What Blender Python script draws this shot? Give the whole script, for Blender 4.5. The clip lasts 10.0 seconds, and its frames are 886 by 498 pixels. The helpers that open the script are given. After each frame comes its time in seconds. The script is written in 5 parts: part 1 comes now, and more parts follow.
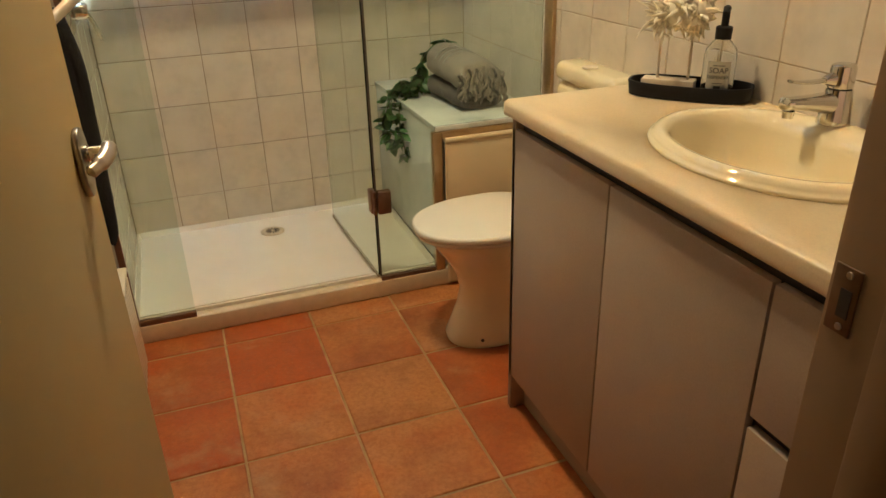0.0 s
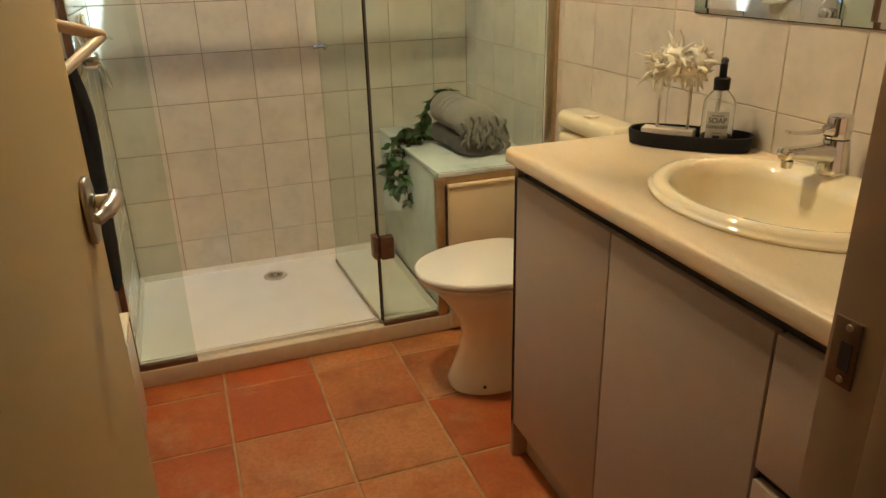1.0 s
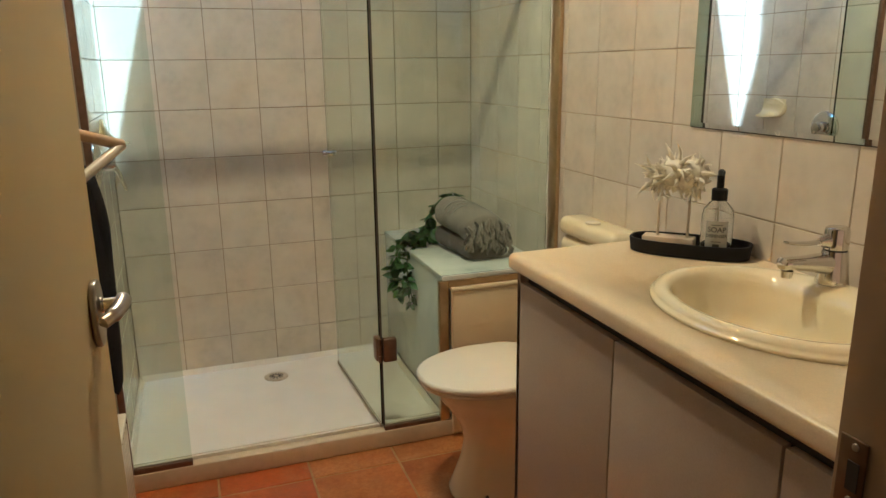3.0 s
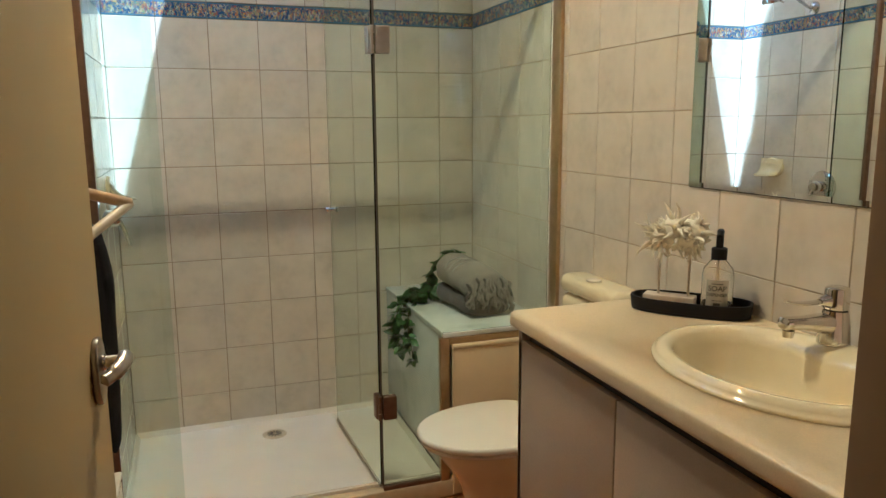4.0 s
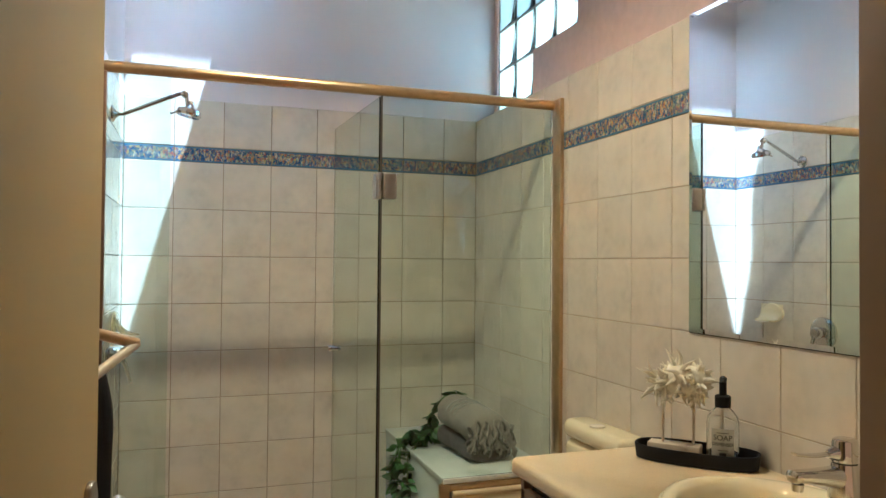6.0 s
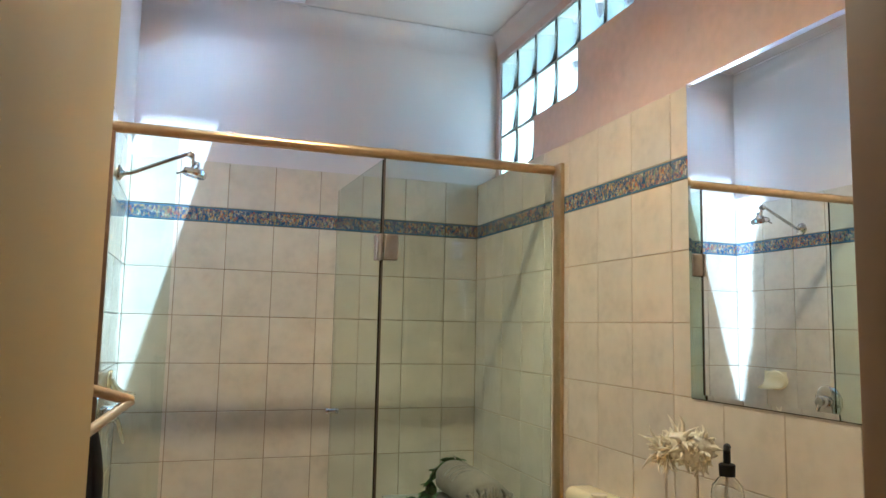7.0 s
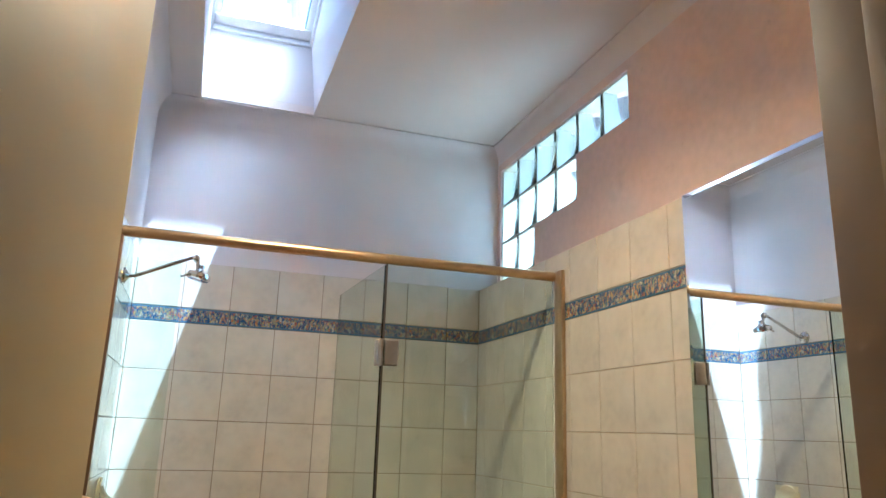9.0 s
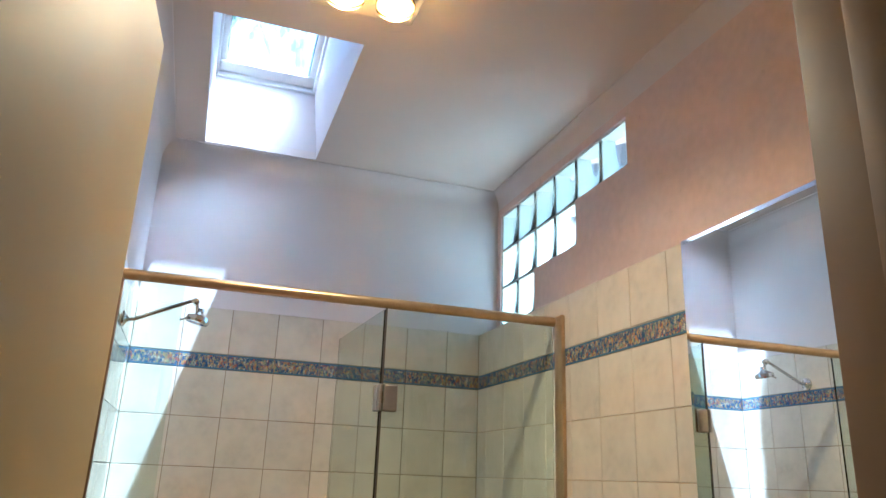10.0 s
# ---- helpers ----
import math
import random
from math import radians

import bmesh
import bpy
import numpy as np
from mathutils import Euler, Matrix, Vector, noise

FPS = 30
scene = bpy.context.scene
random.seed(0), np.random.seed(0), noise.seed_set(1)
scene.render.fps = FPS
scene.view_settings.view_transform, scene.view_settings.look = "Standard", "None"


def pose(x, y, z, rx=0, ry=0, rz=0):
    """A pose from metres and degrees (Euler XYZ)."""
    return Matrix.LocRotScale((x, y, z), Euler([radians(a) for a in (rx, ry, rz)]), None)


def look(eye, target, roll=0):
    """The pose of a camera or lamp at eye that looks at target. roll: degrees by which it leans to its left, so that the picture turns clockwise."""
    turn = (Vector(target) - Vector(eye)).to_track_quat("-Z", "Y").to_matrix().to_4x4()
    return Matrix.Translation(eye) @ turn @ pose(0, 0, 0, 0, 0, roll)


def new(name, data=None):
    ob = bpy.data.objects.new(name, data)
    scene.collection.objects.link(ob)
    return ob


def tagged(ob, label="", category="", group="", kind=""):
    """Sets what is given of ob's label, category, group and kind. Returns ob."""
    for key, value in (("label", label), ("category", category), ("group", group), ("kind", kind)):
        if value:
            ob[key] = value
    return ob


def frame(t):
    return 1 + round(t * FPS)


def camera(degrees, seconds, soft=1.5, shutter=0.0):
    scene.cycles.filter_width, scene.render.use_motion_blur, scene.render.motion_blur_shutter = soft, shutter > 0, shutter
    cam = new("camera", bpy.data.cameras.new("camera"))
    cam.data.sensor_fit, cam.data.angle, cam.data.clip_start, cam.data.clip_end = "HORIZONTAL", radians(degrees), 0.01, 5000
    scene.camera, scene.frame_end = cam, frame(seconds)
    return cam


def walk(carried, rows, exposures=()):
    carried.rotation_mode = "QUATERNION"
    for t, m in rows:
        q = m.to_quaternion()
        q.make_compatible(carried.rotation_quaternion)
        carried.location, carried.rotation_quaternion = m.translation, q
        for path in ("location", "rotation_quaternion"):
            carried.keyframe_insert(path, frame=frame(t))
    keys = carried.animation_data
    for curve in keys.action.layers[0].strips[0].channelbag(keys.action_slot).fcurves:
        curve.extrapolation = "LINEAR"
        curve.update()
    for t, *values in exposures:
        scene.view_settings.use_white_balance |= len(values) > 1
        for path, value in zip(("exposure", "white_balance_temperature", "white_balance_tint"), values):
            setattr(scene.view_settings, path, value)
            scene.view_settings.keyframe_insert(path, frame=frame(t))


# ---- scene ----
cam = camera(63.3, 10.0)
PATH = [
    (0, (0.099, -3.183, 1.36), (0.705, -1.486, 0.493), -1.6),
    (0.5, (0.099, -3.184, 1.363), (0.712, -1.462, 0.552), -1.4),
    (1, (0.1, -3.186, 1.367), (0.718, -1.44, 0.612), -1.4),
    (1.5, (0.099, -3.188, 1.37), (0.725, -1.418, 0.68), -1.2),
    (2, (0.099, -3.189, 1.374), (0.731, -1.399, 0.745), -1.1),
    (2.5, (0.099, -3.191, 1.377), (0.736, -1.38, 0.817), -0.9),
    (4, (0.095, -3.2, 1.387), (0.746, -1.34, 1.046), -0.4),
    (4.5, (0.093, -3.206, 1.391), (0.747, -1.332, 1.143), -0.3),
    (5, (0.091, -3.212, 1.393), (0.746, -1.328, 1.245), -0.1),
    (5.5, (0.088, -3.218, 1.398), (0.744, -1.329, 1.341), 0.2),
    (6, (0.088, -3.222, 1.401), (0.741, -1.332, 1.44), 0.5),
    (7.5, (0.091, -3.227, 1.393), (0.727, -1.354, 1.689), 1.5),
    (8, (0.09, -3.232, 1.394), (0.719, -1.37, 1.765), 1.6),
    (8.5, (0.085, -3.236, 1.403), (0.71, -1.386, 1.832), 1.7),
    (9, (0.09, -3.239, 1.403), (0.703, -1.401, 1.898), 1.9),
    (9.5, (0.09, -3.24, 1.404), (0.697, -1.416, 1.957), 2.0),
    (10, (0.089, -3.245, 1.404), (0.687, -1.437, 2.016), 2.2),
]
walk(cam, [(t, look(eye, target, roll)) for t, eye, target, roll in PATH],
     exposures=[(0.0, 3.12, 5200, -4), (2.5, 2.96, 4700, -5), (5.0, 2.90, 4430, -7), (7.5, 2.90, 4400, -4), (10.0, 2.88, 4400, -2)])

# ---- world and lights ----
SUN_WAY = Vector((-0.254, 0.140, -1.0)).normalized()
world = bpy.data.worlds.new("world")
scene.world = world
world.use_nodes = True
wn = world.node_tree.nodes
sky = wn.new("ShaderNodeTexSky")
sky.sky_type, sky.sun_disc = "NISHITA", False
sky.sun_elevation, sky.sun_rotation = math.asin(-SUN_WAY.z), math.atan2(-SUN_WAY.x, -SUN_WAY.y)
world.node_tree.links.new(sky.outputs[0], wn["Background"].inputs[0])
wn["Background"].inputs[1].default_value = 0.13
sun = new("sun", bpy.data.lights.new("sun", "SUN"))
sun.data.energy, sun.data.angle, sun.data.color = 4.8, radians(0.5), (1.0, 0.99, 0.98)
sun.rotation_euler = SUN_WAY.to_track_quat("-Z", "Y").to_euler()

# ---- materials ----
def material(name, color, rough=0.5, metal=0.0, vary=0.0, scale=20.0, fine=0.0, fine_scale=200.0, bump=0.0, bump_scale=150.0,
             piece=0.0, dark=None, transmission=0.0, ior=1.5, rough_vary=0.0, coat=0.0, second=None, second_scale=6.0, second_at=0.55, sheen=0.0, spec=0.5, second_piece=0.0, second_soft=0.11):
    m = bpy.data.materials.new(name)
    m.use_nodes = True
    n, l = m.node_tree.nodes, m.node_tree.links
    b = n["Principled BSDF"]
    b.inputs["Base Color"].default_value = (*color, 1)
    b.inputs["Roughness"].default_value = rough
    b.inputs["Metallic"].default_value = metal
    b.inputs["Transmission Weight"].default_value = transmission
    b.inputs["IOR"].default_value = ior
    b.inputs["Coat Weight"].default_value = coat
    b.inputs["Sheen Weight"].default_value = sheen
    b.inputs["Specular IOR Level"].default_value = spec
    geo = n.new("ShaderNodeNewGeometry")
    info = n.new("ShaderNodeObjectInfo")
    shift = n.new("ShaderNodeVectorMath")
    shift.operation = "MULTIPLY_ADD"
    l.new(info.outputs["Random"], shift.inputs[0])
    shift.inputs[1].default_value = (7.0, 11.0, 5.0) if piece else (0, 0, 0)
    l.new(geo.outputs["Position"], shift.inputs[2])

    def grain(size, detail=5.0, distortion=0.0):
        t = n.new("ShaderNodeTexNoise")
        t.inputs["Scale"].default_value, t.inputs["Detail"].default_value = size, detail
        t.inputs["Distortion"].default_value = distortion
        l.new(shift.outputs[0], t.inputs["Vector"])
        return t.outputs["Fac"]

    def mix(a, c, fac, kind="MIX"):
        x = n.new("ShaderNodeMix")
        x.data_type, x.blend_type = "RGBA", kind
        for sock, value in ((x.inputs[6], a), (x.inputs[7], c)):
            if isinstance(value, tuple):
                sock.default_value = (*value, 1)
            else:
                l.new(value, sock)
        if isinstance(fac, float):
            x.inputs[0].default_value = fac
        else:
            l.new(fac, x.inputs[0])
        return x.outputs[2]

    def span(value, lo, hi, a=0.3, c=0.7):
        r = n.new("ShaderNodeMapRange")
        l.new(value, r.inputs[0])
        for i, v in enumerate((a, c, lo, hi)):
            r.inputs[i + 1].default_value = v
        return r.outputs[0]

    out = color
    if second:
        lean = n.new("ShaderNodeMath")
        lean.operation = "MULTIPLY_ADD"
        l.new(info.outputs["Random"], lean.inputs[0])
        lean.inputs[1].default_value = second_piece
        l.new(grain(second_scale, 6.0, 0.6), lean.inputs[2])
        out = mix(out, second, span(lean.outputs[0], 0.0, 1.0, second_at - second_soft, second_at + second_soft))
    if vary:
        low = dark or tuple(c * (1 - vary) for c in color)
        out = mix(out, low, span(grain(scale), 0.0, 1.0))
    if fine:
        out = mix(out, mix(out, tuple(min(1.0, c * (1 + fine)) for c in color), 1.0), span(grain(fine_scale, 2.0), 0.0, 1.0))
    if piece:
        shade = n.new("ShaderNodeHueSaturation")
        l.new(span(info.outputs["Random"], 1 - piece, 1 + piece, 0.0, 1.0), shade.inputs["Value"])
        l.new(out, shade.inputs["Color"]) if not isinstance(out, tuple) else None
        if isinstance(out, tuple):
            shade.inputs["Color"].default_value = (*out, 1)
        out = shade.outputs[0]
    if not isinstance(out, tuple):
        l.new(out, b.inputs["Base Color"])
    if rough_vary:
        l.new(span(grain(scale * 0.7), max(0.0, rough - rough_vary), rough + rough_vary), b.inputs["Roughness"])
    if bump:
        u = n.new("ShaderNodeBump")
        u.inputs["Strength"].default_value, u.inputs["Distance"].default_value = bump, 0.002
        l.new(grain(bump_scale, 3.0), u.inputs["Height"])
        l.new(u.outputs[0], b.inputs["Normal"])
    return m


TILE = material("wall_tile", (0.615, 0.55, 0.455), 0.075, vary=0.13, scale=34, fine=0.08, fine_scale=9, bump=0.02, bump_scale=24, piece=0.035, rough_vary=0.025)
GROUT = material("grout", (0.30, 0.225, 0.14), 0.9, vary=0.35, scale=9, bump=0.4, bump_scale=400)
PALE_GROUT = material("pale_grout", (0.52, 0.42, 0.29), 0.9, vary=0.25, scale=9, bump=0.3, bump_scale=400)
FLOOR_GROUT = material("floor_grout", (0.46, 0.29, 0.12), 0.9, vary=0.4, scale=12, bump=0.5, bump_scale=300)
WHITE_PAINT = material("white_paint", (0.67, 0.605, 0.60), 0.6, vary=0.04, scale=3, bump=0.12, bump_scale=60)
CEILING_PAINT = material("ceiling_paint", (0.69, 0.60, 0.555), 0.6, vary=0.05, scale=3, bump=0.12, bump_scale=60)
PINK_PAINT = material("pink_paint", (0.64, 0.50, 0.46), 0.6, vary=0.07, scale=5, fine=0.05, fine_scale=30, bump=0.35, bump_scale=22, second=(0.47, 0.37, 0.345), second_scale=16, second_at=0.70, second_soft=0.03)
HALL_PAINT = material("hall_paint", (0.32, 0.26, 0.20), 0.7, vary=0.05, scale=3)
DOOR_PAINT = material("cream_gloss_paint", (0.49, 0.37, 0.165), 0.55, vary=0.04, scale=5, bump=0.05, bump_scale=50)
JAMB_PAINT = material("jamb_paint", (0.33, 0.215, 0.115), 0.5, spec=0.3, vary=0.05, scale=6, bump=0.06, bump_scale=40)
BRONZE = material("bronze_aluminium", (0.58, 0.42, 0.23), 0.28, 0.85, vary=0.15, scale=30)
DARK_BRONZE = material("dark_bronze", (0.23, 0.14, 0.09), 0.35, 0.7, vary=0.2, scale=40)
SEAL = material("dark_rubber_seal", (0.06, 0.045, 0.03), 0.6)
GLASS = material("green_glass", (0.82, 0.905, 0.845), 0.0, transmission=1.0, ior=1.45)
PANE = material("clear_pane", (0.97, 0.98, 0.98), 0.0, transmission=1.0, ior=1.45)
ACRYLIC = material("white_acrylic", (0.80, 0.73, 0.62), 0.16, vary=0.05, scale=6, rough_vary=0.05)
CERAMIC = material("ivory_ceramic", (0.82, 0.72, 0.475), 0.06, vary=0.02, scale=5, coat=0.4)
PLASTIC = material("ivory_plastic", (0.76, 0.68, 0.53), 0.22, vary=0.03, scale=8)
LID = material("glossy_white_plastic", (0.82, 0.77, 0.65), 0.14, vary=0.02, scale=8, coat=0.3)
PANEL = material("cream_panel", (0.72, 0.58, 0.36), 0.35, vary=0.05, scale=10)
LAMINATE = material("cream_laminate", (0.68, 0.555, 0.35), 0.36, vary=0.06, scale=60, fine=0.06, fine_scale=300, bump=0.04, bump_scale=200)
CABINET = material("taupe_melamine", (0.37, 0.285, 0.205), 0.45, vary=0.05, scale=20, fine=0.06, fine_scale=240, bump=0.04, bump_scale=200)
# near-black that stands for shade in gaps and holes, and colours small dark parts
SHADE_AND_DARK = material("painted_shade_and_dark_parts", (0.05, 0.045, 0.04), 0.6, vary=0.2, scale=20)
CHROME = material("chrome", (0.72, 0.70, 0.67), 0.07, 1.0, rough_vary=0.03)
SATIN = material("satin_steel", (0.48, 0.43, 0.37), 0.3, 1.0, vary=0.1, scale=60)
BLACK = material("black_plastic", (0.008, 0.008, 0.009), 0.55, spec=0.25, bump=0.08, bump_scale=200)
CLOTH = material("black_cloth", (0.012, 0.011, 0.012), 0.9, vary=0.3, scale=40, bump=0.5, bump_scale=300, spec=0.1)
MIRROR = material("mirror_silver", (0.90, 0.92, 0.91), 0.0, 1.0)
MARBLE = material("white_marble", (0.72, 0.72, 0.68), 0.15, second=(0.50, 0.52, 0.49), second_scale=7, second_at=0.6, vary=0.08, scale=15)
TOWEL = material("grey_towel", (0.25, 0.213, 0.18), 0.95, vary=0.25, scale=60, fine=0.25, fine_scale=500, bump=0.9, bump_scale=420, sheen=0.1)
TOWEL_DARK = material("dark_grey_towel", (0.115, 0.098, 0.093), 0.95, vary=0.25, scale=60, bump=0.9, bump_scale=420, sheen=0.1)
REFLECTOR = material("satin_reflector", (0.55, 0.40, 0.20), 0.3, 1.0)
LEAF = material("leaf", (0.09, 0.215, 0.05), 0.38, vary=0.5, scale=40, piece=0.35)
STEM = material("stem", (0.07, 0.09, 0.03), 0.6)
CORAL = material("white_coral", (0.86, 0.79, 0.63), 0.7, vary=0.2, scale=60, bump=0.5, bump_scale=150)
WASHED = material("whitewashed_wood", (0.70, 0.60, 0.46), 0.6, vary=0.15, scale=50, bump=0.2, bump_scale=90)
BEECH = material("pale_wood", (0.66, 0.46, 0.25), 0.4, vary=0.2, scale=40)
LABEL = material("clear_label", (0.80, 0.77, 0.70), 0.25, transmission=0.65, ior=1.3)
INK = material("ink", (0.03, 0.03, 0.03), 0.6)
BRASS = material("strike_brass", (0.22, 0.145, 0.09), 0.45, 1.0, vary=0.2, scale=60)
ROOF = material("roof_tin", (0.45, 0.43, 0.42), 0.5, vary=0.1, scale=10)
GROUND = material("paving", (0.42, 0.39, 0.34), 0.8, vary=0.3, scale=3, bump=0.3, bump_scale=30)
BLOCK = material("block_glass", (0.90, 0.94, 0.89), 0.05, transmission=1.0, ior=1.12, bump=0.15, bump_scale=16)
BARK = material("bark", (0.10, 0.075, 0.05), 0.9, vary=0.4, scale=30)


def emitter(name, color, strength):
    m = bpy.data.materials.new(name)
    m.use_nodes = True
    b = m.node_tree.nodes["Principled BSDF"]
    b.inputs["Base Color"].default_value = (*color, 1)
    b.inputs["Emission Color"].default_value = (*color, 1)
    b.inputs["Emission Strength"].default_value = strength
    return m


FILAMENT = emitter("filament_glow", (1.0, 0.67, 0.35), 172.0)


def bulb_glass():
    m = bpy.data.materials.new("gold_bulb_glass")
    m.use_nodes = True
    n, l = m.node_tree.nodes, m.node_tree.links
    clear, shine, both, fres = (n.new("ShaderNodeBsdfTransparent"), n.new("ShaderNodeBsdfGlossy"), n.new("ShaderNodeMixShader"), n.new("ShaderNodeFresnel"))
    clear.inputs[0].default_value = (1.0, 0.80, 0.50, 1)
    shine.inputs[0].default_value = (1.0, 0.85, 0.6, 1)
    shine.inputs["Roughness"].default_value = 0.05
    fres.inputs[0].default_value = 1.6
    l.new(fres.outputs[0], both.inputs[0])
    l.new(clear.outputs[0], both.inputs[1])
    l.new(shine.outputs[0], both.inputs[2])
    l.new(both.outputs[0], n["Material Output"].inputs[0])
    return m


BULB = bulb_glass()


def terracotta():
    """Fired clay: deep red and ochre clouds that differ from tile to tile, brown bruises, fine pitted grain."""
    m = bpy.data.materials.new("terracotta_tile")
    m.use_nodes = True
    n, l = m.node_tree.nodes, m.node_tree.links
    b = n["Principled BSDF"]
    geo, info, shift = n.new("ShaderNodeNewGeometry"), n.new("ShaderNodeObjectInfo"), n.new("ShaderNodeVectorMath")
    shift.operation = "MULTIPLY_ADD"
    l.new(info.outputs["Random"], shift.inputs[0])
    shift.inputs[1].default_value = (37.0, 53.0, 19.0)
    l.new(geo.outputs["Position"], shift.inputs[2])

    def cloud(scale, detail, rough, low, high, per_tile=0.0):
        t = n.new("ShaderNodeTexNoise")
        t.inputs["Scale"].default_value, t.inputs["Detail"].default_value, t.inputs["Roughness"].default_value = scale, detail, rough
        l.new(shift.outputs[0], t.inputs["Vector"])
        out = t.outputs[0]
        if per_tile:
            add = n.new("ShaderNodeMath")
            add.operation = "MULTIPLY_ADD"
            l.new(info.outputs["Random"], add.inputs[0])
            add.inputs[1].default_value = per_tile
            l.new(out, add.inputs[2])
            out = add.outputs[0]
        k = n.new("ShaderNodeMapRange")
        k.inputs[1].default_value, k.inputs[2].default_value = low, high
        l.new(out, k.inputs[0])
        return k.outputs[0]

    def over(a, color, fac):
        x = n.new("ShaderNodeMix")
        x.data_type = "RGBA"
        l.new(fac, x.inputs[0])
        if isinstance(a, tuple):
            x.inputs[6].default_value = (*a, 1)
        else:
            l.new(a, x.inputs[6])
        x.inputs[7].default_value = (*color, 1)
        return x.outputs[2]

    out = over((0.40, 0.085, 0.012), (0.46, 0.195, 0.055), cloud(4.2, 8.0, 0.62, 0.66, 1.10, 0.72))
    out = over(out, (0.19, 0.055, 0.018), cloud(3.4, 9.0, 0.72, 0.47, 0.80))
    out = over(out, (0.25, 0.070, 0.018), cloud(70.0, 8.0, 0.80, 0.44, 0.80))
    out = over(out, (0.47, 0.26, 0.11), cloud(120.0, 4.0, 0.7, 0.62, 0.82))
    out = over(out, (0.46, 0.27, 0.12), cloud(3.2, 7.0, 0.66, 0.56, 0.82))
    l.new(out, b.inputs["Base Color"])
    b.inputs["Specular IOR Level"].default_value = 0.28
    gloss = n.new("ShaderNodeMapRange")
    gloss.inputs[3].default_value, gloss.inputs[4].default_value = 0.34, 0.52
    l.new(cloud(12.0, 6.0, 0.6, 0.3, 0.7), gloss.inputs[0])
    l.new(gloss.outputs[0], b.inputs["Roughness"])
    u = n.new("ShaderNodeBump")
    u.inputs["Strength"].default_value, u.inputs["Distance"].default_value = 0.25, 0.002
    l.new(cloud(60.0, 6.0, 0.65, 0.2, 0.8), u.inputs["Height"])
    l.new(u.outputs[0], b.inputs["Normal"])
    return m


TERRACOTTA = terracotta()


def dusty_pane():
    """Roof glass under a film of dust that scatters some daylight."""
    m = bpy.data.materials.new("dusty_pane")
    m.use_nodes = True
    n, l = m.node_tree.nodes, m.node_tree.links
    b = n["Principled BSDF"]
    b.inputs["Roughness"].default_value, b.inputs["Transmission Weight"].default_value = 0.0, 1.0
    film, both, spots, k = n.new("ShaderNodeBsdfTranslucent"), n.new("ShaderNodeMixShader"), n.new("ShaderNodeTexNoise"), n.new("ShaderNodeMapRange")
    film.inputs[0].default_value = (0.85, 0.87, 0.86, 1)
    spots.inputs["Scale"].default_value, spots.inputs["Detail"].default_value = 9.0, 6.0
    k.inputs[1].default_value, k.inputs[2].default_value, k.inputs[3].default_value, k.inputs[4].default_value = 0.3, 0.7, 0.03, 0.09
    l.new(spots.outputs[0], k.inputs[0])
    l.new(k.outputs[0], both.inputs[0])
    l.new(b.outputs[0], both.inputs[1])
    l.new(film.outputs[0], both.inputs[2])
    l.new(both.outputs[0], n["Material Output"].inputs[0])
    return m


DUSTY = dusty_pane()


